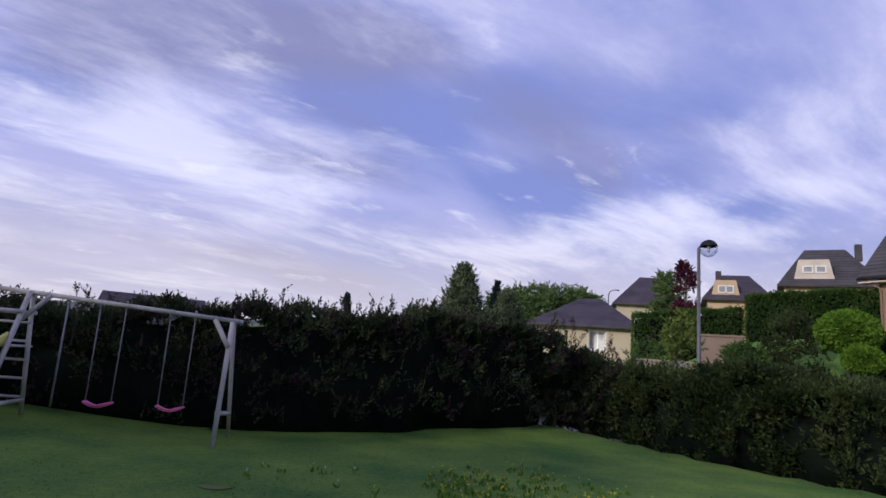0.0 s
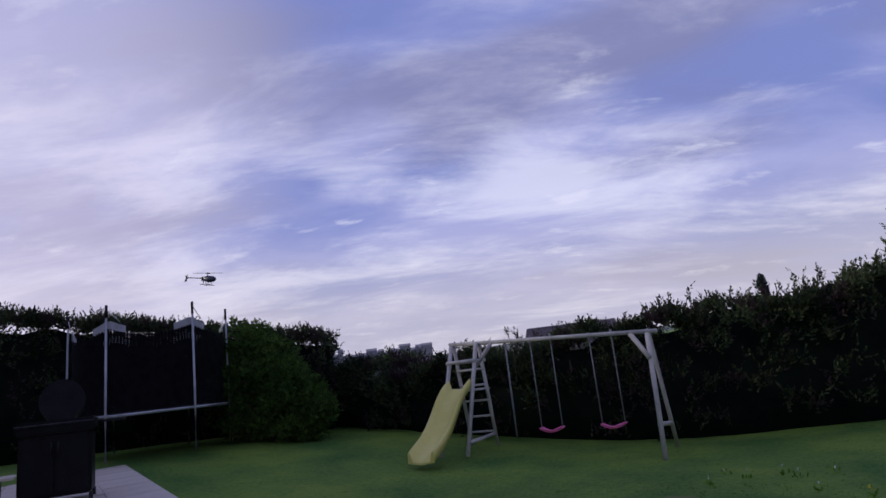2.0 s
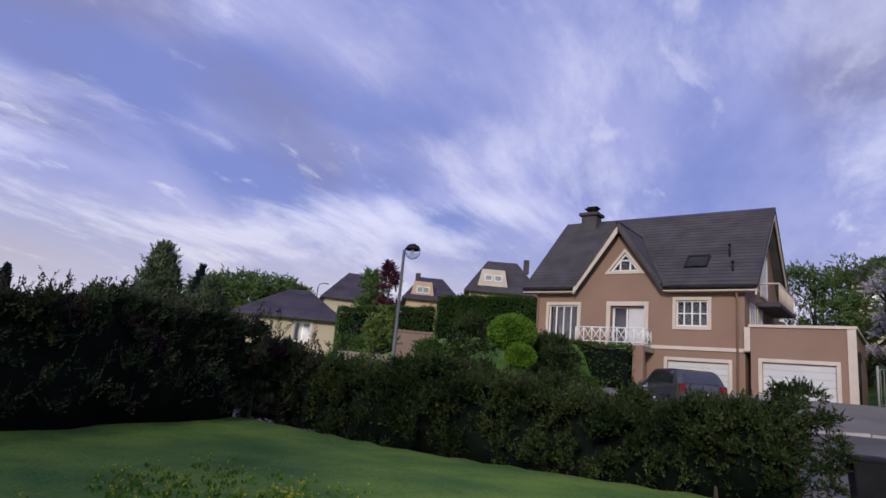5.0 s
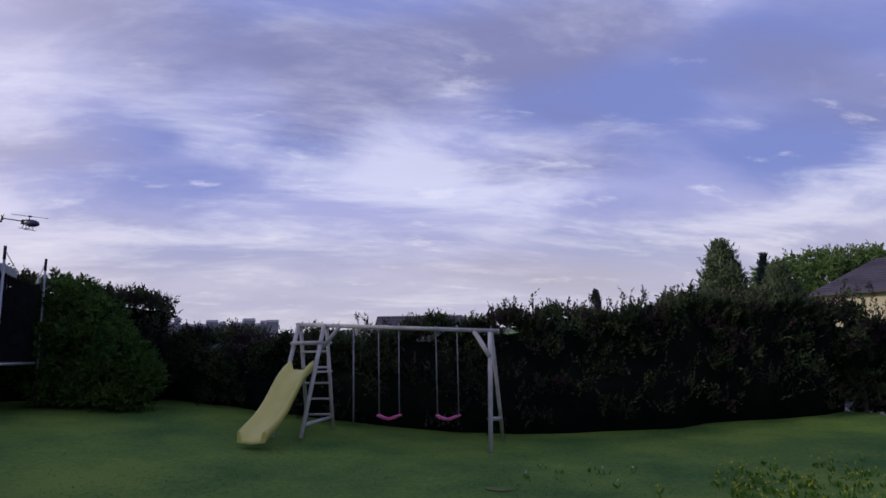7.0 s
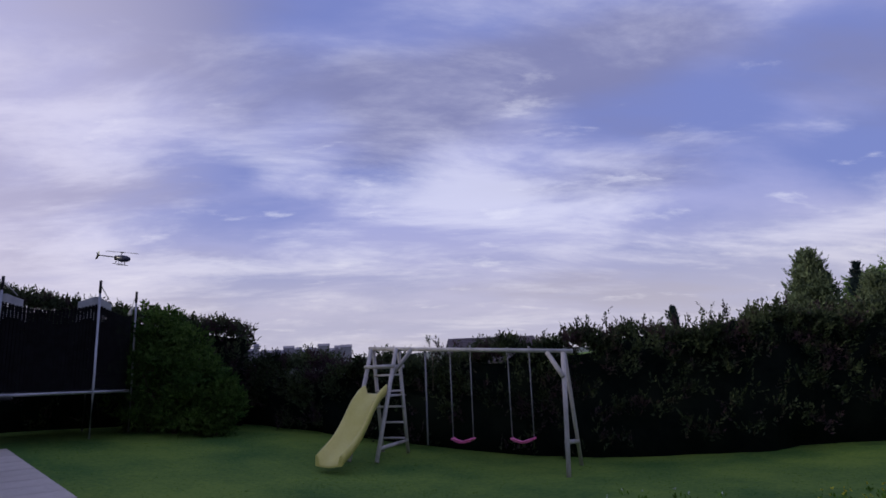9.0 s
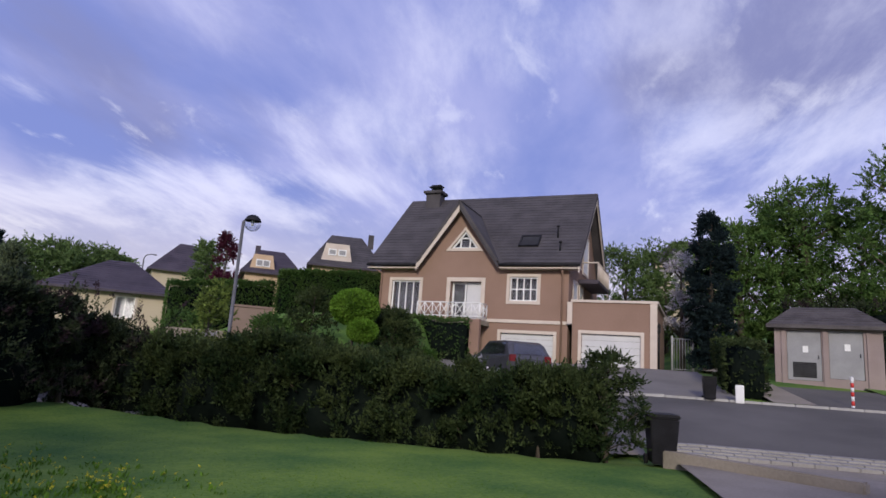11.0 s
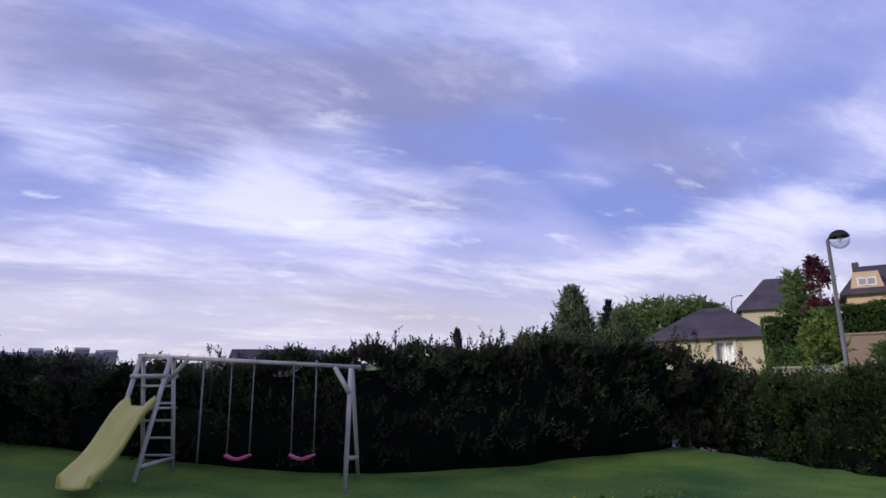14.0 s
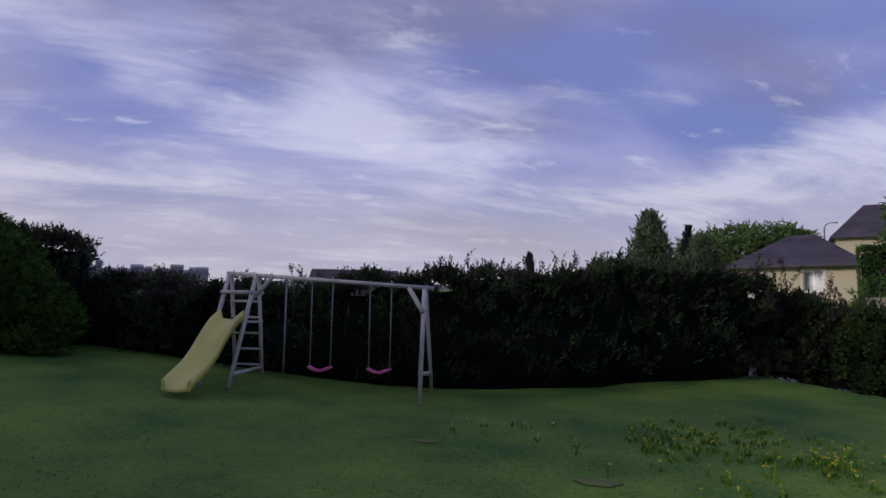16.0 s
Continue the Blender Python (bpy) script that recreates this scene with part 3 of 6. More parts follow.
# ---- planting ----
def hedge(name, line, tops, thick, leaves, size, material, label, shoots=0.25, wild=0.12, core=True, category="hedge", open_low=0.0):
    """A hedge along a line of ground points, with a height at each."""
    line = [Vector((*p, 0)) for p in line]
    seg = [(b - a).length for a, b in zip(line, line[1:])]
    total = sum(seg)
    cum = np.concatenate([[0], np.cumsum(seg)])

    def point(u):
        d = u * total
        i = min(int(np.searchsorted(cum, d, "right")) - 1, len(seg) - 1)
        t = (d - cum[i]) / seg[i]
        p = line[i].lerp(line[i + 1], t)
        tang = (line[i + 1] - line[i]).normalized()
        nrm = Vector((tang.y, -tang.x, 0))
        return p, nrm, tops[i] + (tops[i + 1] - tops[i]) * t

    root = thing(name, pose(0, 0, 0), label, category)
    # closed fill behind the leaves; its near-black colour stands in for deep shade
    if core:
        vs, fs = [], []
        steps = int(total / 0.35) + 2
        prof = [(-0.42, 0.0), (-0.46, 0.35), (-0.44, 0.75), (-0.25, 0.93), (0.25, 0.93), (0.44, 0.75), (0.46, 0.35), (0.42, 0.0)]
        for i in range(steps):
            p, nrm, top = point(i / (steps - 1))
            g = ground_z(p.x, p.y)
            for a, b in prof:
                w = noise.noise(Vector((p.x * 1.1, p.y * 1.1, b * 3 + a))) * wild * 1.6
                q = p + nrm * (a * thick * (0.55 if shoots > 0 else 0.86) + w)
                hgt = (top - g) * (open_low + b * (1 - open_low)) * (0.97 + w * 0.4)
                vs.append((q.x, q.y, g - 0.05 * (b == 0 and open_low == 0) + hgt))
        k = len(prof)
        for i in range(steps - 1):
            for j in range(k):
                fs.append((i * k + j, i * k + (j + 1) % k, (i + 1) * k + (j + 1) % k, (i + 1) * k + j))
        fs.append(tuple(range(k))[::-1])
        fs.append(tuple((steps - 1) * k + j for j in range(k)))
        raw("inner_growth", vs, fs, M["hedge_shade_core"], root, True)
    pts, dr = [], []
    for _ in range(leaves // 6):
        p, nrm, top = point(rng.random())
        g = ground_z(p.x, p.y)
        hgt = top - g
        r = rng.random()
        if r < max(0.04, thick / (3 * total + thick)):
            u_ = 0.0 if rng.random() < 0.5 else 1.0
            p, nrm, top = point(u_)
            hgt, b = top - g, open_low + (1 - open_low) * rng.random()
            off = (rng.random() - 0.5) * thick * 0.9
            d = Vector((-nrm.y, nrm.x, 0.3)) * (1 if u_ else -1)
            p = p + Vector((-nrm.y, nrm.x, 0)) * (0.04 if u_ else -0.04)
        elif r < 0.68:
            side, b = (1 if rng.random() < 0.5 else -1), open_low + (1 - open_low) * rng.random() ** 0.75
            off, d = side * thick * (0.45 - (0.2 * rng.random() ** 2 if shoots > 0 else 0)), nrm * side + Vector((0, 0, 0.5))
        else:
            b, off, d = 0.95, (rng.random() - 0.5) * thick * 0.9, Vector((0, 0, 1))
        # fewer sprays low down, so the near-black fill shows there as shade
        if shoots > 0 and noise.noise(Vector((p.x * 2.0 + off, p.y * 2.0 - off, b * hgt * 2.6))) < 0.36 - 0.60 * b - 0.10 * rng.random():
            continue
        w = noise.noise(Vector((p.x * 0.9, p.y * 0.9, b * hgt * 0.9))) * wild * 2.4 + noise.noise(Vector((p.x * 3.1, p.y * 3.1, b * hgt * 3.1))) * wild
        q = p + (nrm * (off + math.copysign(w, off) * (1 if w > 0 else 0.6)))
        z = g + hgt * b + (w * 0.9 if b > 0.9 else 0) + rng.normal(0, 0.05)
        pts.append((q.x, q.y, z))
        dr.append(tuple(d))
    spray_mesh("foliage", np.array(pts), np.array(dr) + np.array([0, 0, 0.5 * (shoots > 0)]), size * (3.6 if shoots > 0 else 1.6), size * 0.72, 7, material, root)
    # thin shoots that stand out of the top
    pts, dr = [], []
    for _ in range(int(total * 13 * (shoots > 0))):
        p, nrm, top = point(rng.random())
        hgt = shoots * rng.random() ** 2 * 1.7 * (0.4 + max(0, noise.noise(Vector((p.x * 0.8, p.y * 0.8, 5.0))) + 0.5))
        lean = rng.normal(0, 0.35, 2)
        o = p + nrm * (rng.random() - 0.5) * thick * 0.7
        for t in np.linspace(0, 1, max(2, int(hgt / (size * 0.8)))):
            pts.append((o.x + lean[0] * hgt * t, o.y + lean[1] * hgt * t, top - 0.1 + hgt * t))
            dr.append((lean[0], lean[1], 0.9))
    if pts:
        spray_mesh("top_growth", np.array(pts), np.array(dr), size * 2.2, size * 0.6, 6, material, root, 0.3)
    return root


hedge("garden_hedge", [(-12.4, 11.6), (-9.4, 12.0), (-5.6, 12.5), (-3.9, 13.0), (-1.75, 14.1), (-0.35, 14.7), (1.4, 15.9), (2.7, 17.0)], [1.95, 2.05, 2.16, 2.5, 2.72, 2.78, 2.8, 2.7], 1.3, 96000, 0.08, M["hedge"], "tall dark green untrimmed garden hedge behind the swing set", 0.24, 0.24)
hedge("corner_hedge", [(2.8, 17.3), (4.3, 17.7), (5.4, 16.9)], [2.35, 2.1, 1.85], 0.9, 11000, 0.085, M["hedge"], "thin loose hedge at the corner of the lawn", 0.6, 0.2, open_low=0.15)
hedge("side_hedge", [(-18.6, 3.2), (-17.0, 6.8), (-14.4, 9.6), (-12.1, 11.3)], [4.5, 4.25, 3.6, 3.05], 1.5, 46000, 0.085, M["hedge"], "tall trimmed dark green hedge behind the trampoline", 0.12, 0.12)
hedge("clipped_hedge", [(16.5, 32.2), (21.5, 29.1)], [6.3, 6.6], 1.6, 46000, 0.085, M["green"], "high clipped green hedge beside the salmon house", 0.0, 0.05)
hedge("clipped_hedge", [(11.2, 34.6), (16.4, 33.1)], [5.1, 5.65], 1.6, 34000, 0.085, M["green"], "high clipped green hedge in shade above the street", 0.0, 0.05)


def tree(name, m, height, radius, material, label, leaves=5000, size=0.16, low=0.25, shape="round", trunk=0.16, category="tree", seed=1, gaps=70):
    rs = np.random.default_rng(seed)
    root = thing(name, m, label, category)
    bm = bmesh.new()
    bend = rs.normal(0, 0.05 * height * 0.3, 2)
    top = height * 0.86
    tpts = [(bend[0] * t * t, bend[1] * t * t, top * t) for t in np.linspace(0, 1, 6)]
    tube(bm, [(0, 0, -0.2)] + tpts[1:], [trunk * (1.25 - 1.1 * t) for t in np.linspace(0, 1, 6)], 8)
    lobes = []
    for k in range(gaps):
        t = low + (1 - low) * rs.random()
        if shape == "cone":
            rr = radius * (1.02 - t) / (1.02 - low) * (0.55 + 0.45 * rs.random())
        elif shape == "column":
            rr = radius * min(1, (1.04 - t) * 4) * (0.6 + 0.4 * rs.random())
        else:
            q = (t - low) / (1 - low)
            rr = radius * math.sqrt(max(0.03, 1 - (2 * q - 0.9) ** 2 / 1.3)) * (0.35 + 0.65 * math.sqrt(rs.random()))
        a = rs.random() * math.tau
        lobes.append((math.cos(a) * rr, math.sin(a) * rr, height * t))
    for k in range(0, min(gaps, 22)):
        lx, ly, lz = lobes[k]
        z0 = max(height * 0.12, lz - math.hypot(lx, ly) * 0.9)
        f = z0 / top
        tube(bm, [(bend[0] * f * f, bend[1] * f * f, z0), (lx * 0.5, ly * 0.5, (z0 + lz) / 2 + 0.05), (lx, ly, lz)], [trunk * 0.4, trunk * 0.25, trunk * 0.08], 6)
    part("trunk", bm, M["bark"], root)
    lob = np.array(lobes)
    idx = rs.integers(0, len(lob), leaves)
    sp = radius * (0.14 if shape != "cone" else 0.16)
    off = rs.normal(0, 1, (leaves, 3)) * np.array([sp, sp, sp * 0.75])
    if shape == "cone":
        off = off * (0.3 + 0.7 * (1 - lob[idx][:, 2:3] / height))
    pts = lob[idx] + off
    dr = off / (sp + 1e-6) * 0.6 + np.array([0, 0, 0.35])
    if shape == "cone":
        dr = dr + np.array([0, 0, 0.9])
    k = leaves // 5
    spray_mesh("crown", pts[:k] - off[:k] * 0.35, dr[:k], max(size * 2.6, sp * 0.9), size * 0.72, 8, material, root, 0.3, rs)
    return root


def ground_at(az, r, turn=0.0, lift=0.0):
    x, y = r * math.sin(radians(az)), r * math.cos(radians(az))
    return pose(x, y, ground_z(x, y) + lift, 0, 0, turn)


def tree_at(az, r, el, *a, **k):
    """A tree whose tip is seen at the elevation el."""
    x, y = r * math.sin(radians(az)), r * math.cos(radians(az))
    g = ground_z(x, y)
    top = 1.7 + r * math.tan(radians(el))
    return tree(a[0], pose(x, y, g), top - g, *a[1:], **k)


tw_x, tw_y = 13.0 * math.sin(radians(-30.3)), 13.0 * math.cos(radians(-30.3))
twig = thing("elder_shoot", pose(tw_x, tw_y, 1.75), "long leafy shoot standing out of the garden hedge", "shoot")
bm = bmesh.new()
tube(bm, [(0, 0, -0.3), (0.02, 0, 0.35), (-0.1, 0.02, 0.78)], [0.014, 0.01, 0.004], 6)
part("stem", bm, M["bark"], twig)
tw_p = np.array([(0.02 - 0.12 * t * t, 0.0, 0.1 + 0.68 * t) for t in np.linspace(0, 1, 16)])
spray_mesh("leaves", tw_p, np.tile([0.1, 0, 1.0], (16, 1)), 0.13, 0.045, 4, M["hedge"], twig, 0.6)


# row of loose shrubs between lawn and street
hedge("street_hedge", [(5.5, 17.0), (6.7, 15.2), (8.1, 13.0), (9.4, 10.9), (10.5, 8.9), (11.25, 7.35)], [1.62, 1.72, 1.78, 1.66, 1.5, 1.55], 1.25, 84000, 0.085, M["bush"], "loose green hedge between lawn and street", 0.22, 0.34)
row = [(5.7, 16.6, 0.6, 1.8), (6.9, 14.9, 0.65, 2.0), (7.75, 13.5, 0.7, 2.05), (9.0, 11.5, 0.65, 1.9), (9.9, 10.0, 0.6, 1.8), (10.7, 8.5, 0.65, 1.7), (11.3, 7.25, 0.85, 2.05), (4.75, 17.6, 0.6, 1.8), (3.7, 17.8, 0.6, 2.1)]
for k, (sx_, sy_, sr_, sh_) in enumerate(row):
    sg = ground_z(sx_, sy_)
    tree("hedge_shrub", pose(sx_, sy_, sg), sh_ - sg, sr_ * 0.9, M["bush"], "loose green shrub in the row between lawn and street", leaves=7000, size=0.062, low=0.1, seed=80 + k, gaps=40, trunk=0.05, category="shrub")["group"] = "shrubs along the street"
for k, (a_, r_, e_, w_) in enumerate(((11.2, 17.2, 2.7, 0.55), (13.6, 17.8, 2.0, 0.5), (9.4, 17.0, 1.6, 0.5))):
    tree_at(a_, r_, e_, "yew", w_, M["hedge"], "small pointed dark green yew at the corner of the lawn", leaves=5000, size=0.06, low=0.05, shape="cone", seed=140 + k, gaps=70, trunk=0.05, category="shrub")
for k, (a_, r_, e_, w_) in enumerate(((21.4, 18.0, 1.2, 0.6), (55.8, 14.4, 0.9, 0.55), (45.6, 14.6, 0.6, 0.4))):
    tree_at(a_, r_, e_, "blossom_shrub", w_, M["blossom"], "small shrub with white blossom in the street hedge", leaves=900, size=0.045, low=0.3, seed=150 + k, gaps=40, trunk=0.03, category="shrub")
# behind the garden hedge
tree_at(2.2, 19.4, 8.4, "tree", 2.0, M["thuja"], "bushy green thuja rising behind the garden hedge", leaves=22000, size=0.085, low=0.08, shape="cone", seed=3, gaps=190)
tree_at(6.4, 22.0, 6.2, "tree", 1.9, M["thuja"], "rounded green shrub tree behind the garden hedge", leaves=17000, size=0.085, low=0.1, shape="cone", seed=4, gaps=150)
tree_at(5.4, 36.0, 7.3, "fir_tree", 0.9, M["conifer"], "small dark pointed fir in the distance", leaves=4000, size=0.12, low=0.2, shape="cone", seed=5)
tree_at(-8.5, 34.0, 5.0, "fir_tree", 0.55, M["conifer"], "small dark pointed fir behind the hedge", leaves=3000, size=0.12, low=0.2, shape="cone", seed=6)
for k, (a_, e_) in enumerate(((6.6, 6.3), (8.6, 7.2), (10.6, 7.0), (12.6, 7.0))):
    tree_at(a_, 78 + 3 * k, e_, "tree", 4.0, M["far_leaf"], "broad green tree on the far hillside", leaves=6500, size=0.3, low=0.1, seed=20 + k, gaps=60)
# across the street
tree_at(21.5, 21.5, 5.5, "small_tree", 0.75, M["pale"], "slender light green young tree beside the street lamp", leaves=5000, size=0.085, low=0.12, seed=8, gaps=60, trunk=0.06)
tree_at(19.4, 28.0, 2.6, "small_tree", 1.1, M["green"], "green garden shrub across the street", leaves=5000, size=0.10, low=0.05, seed=9, gaps=60, trunk=0.06)
tree_at(22.2, 48.0, 9.8, "red_tree", 0.85, M["red_leaf"], "dark red-leaved tree among the houses", leaves=5000, size=0.16, low=0.1, seed=10, gaps=60)
tree_at(20.6, 55.0, 8.8, "tree", 1.5, M["far_leaf"], "grey-green tree before the cream house", leaves=5000, size=0.2, low=0.1, seed=11, gaps=60)
for k, (a_, r_, e_, w_, m_) in enumerate(((30.2, 27.5, 5.7, 1.05, "bush"), (37.6, 27.0, 4.3, 1.1, "bush"), (26.6, 26.0, 3.0, 0.9, "green"))):
    tree_at(a_, r_, e_, "garden_shrub", w_, M[m_], "drooping green garden shrub before the house", leaves=7500, size=0.09, low=0.03, seed=30 + k, gaps=90, trunk=0.05, category="shrub")


def topiary(m, radius, height, label):
    root = thing("topiary", m, label, "shrub")
    bm = bmesh.new()
    tube(bm, [(0, 0, -0.1), (0, 0, height * 0.6)], [0.07, 0.05], 8)
    part("trunk", bm, M["bark"], root)
    d = rng.normal(0, 1, (9000, 3))
    d /= np.linalg.norm(d, axis=1)[:, None]
    p = d * radius * np.array([1, 1, 0.74]) * rng.uniform(0.9, 1.02, (9000, 1)) + np.array([0, 0, height])
    leaf_mesh("crown", p, d, 0.07, M["lime"], root, spread=0.5)
    bm = bmesh.new()
    bmesh.ops.create_icosphere(bm, subdivisions=3, radius=radius * 0.92, matrix=Matrix.Translation((0, 0, height)) @ Matrix.Diagonal((1, 1, 0.74, 1)))
    part("inner_growth", bm, M["green"], root)
    return root


topiary(ground_at(34.0, 25.5), 0.95, 1.7 + 25.5 * math.tan(radians(4.5)) - ground_z(25.5 * math.sin(radians(34.0)), 25.5 * math.cos(radians(34.0))), "bright green clipped ball-shaped shrub")
topiary(ground_at(34.9, 24.6), 0.55, 1.7 + 24.6 * math.tan(radians(2.4)) - ground_z(24.6 * math.sin(radians(34.9)), 24.6 * math.cos(radians(34.9))), "small bright green clipped shrub")
# to the right of the house
tree_at(65.9, 34.0, 14.2, "cypress", 1.0, M["conifer"], "tall narrow dark conifer beside the path", leaves=26000, size=0.12, low=0.03, shape="column", seed=40, gaps=160)
tree_at(63.6, 37.0, 10.8, "blossom_tree", 1.1, M["blossom"], "small tree full of white blossom", leaves=4500, size=0.09, low=0.3, seed=41, gaps=50)
RIGHT = ((58.8, 48, 11.2, 3.0, "far_leaf"), (62.2, 48, 11.8, 3.0, "far_leaf"), (68.2, 40, 13.0, 2.6, "green"), (70.4, 41, 14.9, 2.6, "green"), (73.2, 40, 16.2, 2.8, "green"), (76.6, 41, 14.0, 2.8, "green"),
         (80.6, 38, 17.9, 3.0, "green"), (84.6, 40, 15.8, 2.8, "far_leaf"), (88.4, 36, 17.4, 3.0, "far_leaf"), (92.5, 36, 16.5, 3.6, "green"))
for k, (a_, r_, e_, w_, m_) in enumerate(RIGHT):
    tree_at(a_, r_, e_, "tree", w_, M["tree" if m_ == "green" else m_], "tall leafy green tree behind the small hut", leaves=15000, size=0.15, low=0.1, seed=50 + k, gaps=120, trunk=0.2)
hedge("clipped_hedge", [(22.5, 8.8), (25.4, 10.6)], [3.05, 3.4], 1.3, 7000, 0.08, M["bush"], "block-shaped clipped hedge beside the path", 0.0, 0.04)
hedge("low_hedge", [(20.3, 24.9), (21.65, 22.0)], [3.95, 3.95], 0.8, 4000, 0.08, M["green"], "low clipped hedge below the house balustrade", 0.0, 0.04)
hedge("back_hedge", [(32.5, 11.0), (37, 2.0), (39, -7)], [5.6, 5.9, 6.0], 1.6, 12000, 0.13, M["hedge"], "dark overgrown hedge behind the hut", 0.3, 0.2)
# left: light shrubs that fall away beside the trampoline
for k, (a_, r_, e_, w_) in enumerate(((-54.3, 15.3, 6.6, 0.85), (-52.4, 15.0, 5.0, 0.85), (-50.7, 14.7, 2.9, 0.75), (-49.2, 14.6, 1.0, 0.5))):
    tree_at(a_, r_, e_, "garden_shrub", w_, M["spring"], "light green spreading shrub between trampoline and hedge", leaves=9000, size=0.065, low=0.06, seed=61 + k, gaps=85, trunk=0.05, category="shrub")


# ---- swing set ----
def swing_set(m):
    root = thing("swing_set", m, "weathered grey wooden swing set with yellow slide and ladder", "swing set")
    BX0, BX1, BZ = -3.92, 0.06, 2.07   # beam along x, right end near the origin

    def post(name, p0, p1, r=0.05):
        bm = bmesh.new()
        tube(bm, [p0, p1], [r, r * 0.94], 12)
        return part(name, bm, M["wood"], root)
    post("beam", (BX0, 0, BZ + 0.25), (BX1 + 0.1, 0, BZ), 0.04)
    gl = 0.26   # the lawn is higher at the slide
    post("leg", (0.0, -0.06, BZ - 0.02), (0.02, -0.50, 0.0), 0.043)
    post("leg", (0.0, 0.06, BZ - 0.02), (0.02, 0.85, 0.0), 0.038)
    post("brace", (-0.30, 0.0, BZ + 0.0), (0.0, -0.2, BZ - 0.45), 0.045)
    post("brace", (0.0, -0.38, 0.55), (0.02, 0.66, 0.45), 0.04)
    for x in (-3.30, -3.86):
        top = BZ + 0.22
        post("leg", (x, -0.05, top), (x, -0.95, gl), 0.042)
        post("leg", (x, 0.05, top), (x, 0.40, gl), 0.038)
    for x in (-3.30,):
        post("brace", (x + 0.32, 0.0, BZ + 0.2), (x, -0.18, BZ - 0.25), 0.04)
    post("crossbar", (-3.90, -0.25, BZ - 0.12), (-3.26, -0.25, BZ - 0.12), 0.036)
    post("crossbar", (-3.90, 0.20, BZ - 0.12), (-3.26, 0.20, BZ - 0.12), 0.036)
    for k in range(5):
        t = 0.16 + 0.17 * k
        post("rung", (-3.88, 0.40 - 0.35 * t, gl + (BZ - gl) * t), (-3.28, 0.40 - 0.35 * t, gl + (BZ - gl) * t), 0.022)
    post("brace", (-3.30, -0.85, gl + 0.22), (-3.30, 0.36, gl + 0.24), 0.036)
    bm = bmesh.new()
    for k in range(5):
        bbox(bm, -3.84, -3.32, -0.42 + 0.17 * k, -0.27 + 0.17 * k, 1.37, 1.40, 0.005)
    part("platform", bm, M["wood"], root)
    # slide: a trough with raised rims and a wavy run
    bm = bmesh.new()
    sx, half = -3.58, 0.22
    prof = []
    for t in np.linspace(0, 1, 30):
        y = -0.42 - 1.65 * t
        z = 1.44 - 1.14 * (t ** 1.0) + 0.075 * math.sin(t * math.tau * 1.15) * (1 - t * 0.3)
        if t > 0.86:
            z = max(z, gl + 0.06 + 0.02 * (1 - t))
        prof.append((y, z))
    cs = [(-half - 0.035, 0.0), (-half - 0.035, 0.16), (-half - 0.01, 0.17), (-half + 0.015, 0.15), (-half + 0.05, 0.015), (0, 0.0), (half - 0.05, 0.015), (half - 0.015, 0.15), (half + 0.01, 0.17), (half + 0.035, 0.16), (half + 0.035, 0.0), (0, -0.03)]
    rows_ = [[bm.verts.new((sx + a - 0.02 * (-(y + 0.42) / 2.0), y, z + b)) for a, b in cs] for y, z in prof]
    for a, b in zip(rows_, rows_[1:]):
        for i in range(len(cs)):
            j = (i + 1) % len(cs)
            f = bm.faces.new((a[i], a[j], b[j], b[i]))
            f.smooth = True
    bm.faces.new(rows_[0])
    bm.faces.new(rows_[-1][::-1])
    part("slide", bm, M["slide"], root, "yellow wavy plastic slide")
    # two swings and a hanging rope
    for cx in (-0.84, -1.98):
        zb = BZ - cx * 0.068
        bm = bmesh.new()
        for k in range(13):
            t = k / 12
            x = cx - 0.21 + 0.42 * t
            z = 0.50 + 0.07 * (2 * t - 1) ** 2
            if k:
                sheet(bm, [(px, -0.08, pz + 0.02), (x, -0.08, z + 0.02), (x, 0.08, z + 0.02), (px, 0.08, pz + 0.02)], 0.03)
            px, pz = x, z
        tube(bm, [(cx - 0.21, -0.08, 0.58), (cx, -0.08, 0.515), (cx + 0.21, -0.08, 0.58)], 0.018, 6)
        seat = part("swing_seat", bm, M["pink"], root, "pink plastic swing seat")
        for sgn in (-1, 1):
            bm = bmesh.new()
            tube(bm, [(cx + sgn * 0.20, 0, 0.57), (cx + sgn * 0.205, 0, zb - 0.04)], 0.011, 6)
            tube(bm, [(cx + sgn * 0.205, 0, zb - 0.10), (cx + sgn * 0.205, 0, zb + 0.07)], 0.022, 6)
            part("rope", bm, M["rope"], root)
    bm = bmesh.new()
    tube(bm, [(-2.70, 0, 0.45), (-2.70, 0, BZ + 0.12)], 0.018, 8)
    part("rope", bm, M["rope"], root, "hanging climbing rope")
    return root


swing_set(pose(-3.54, 10.75, 0.02, 0, 0, 8))


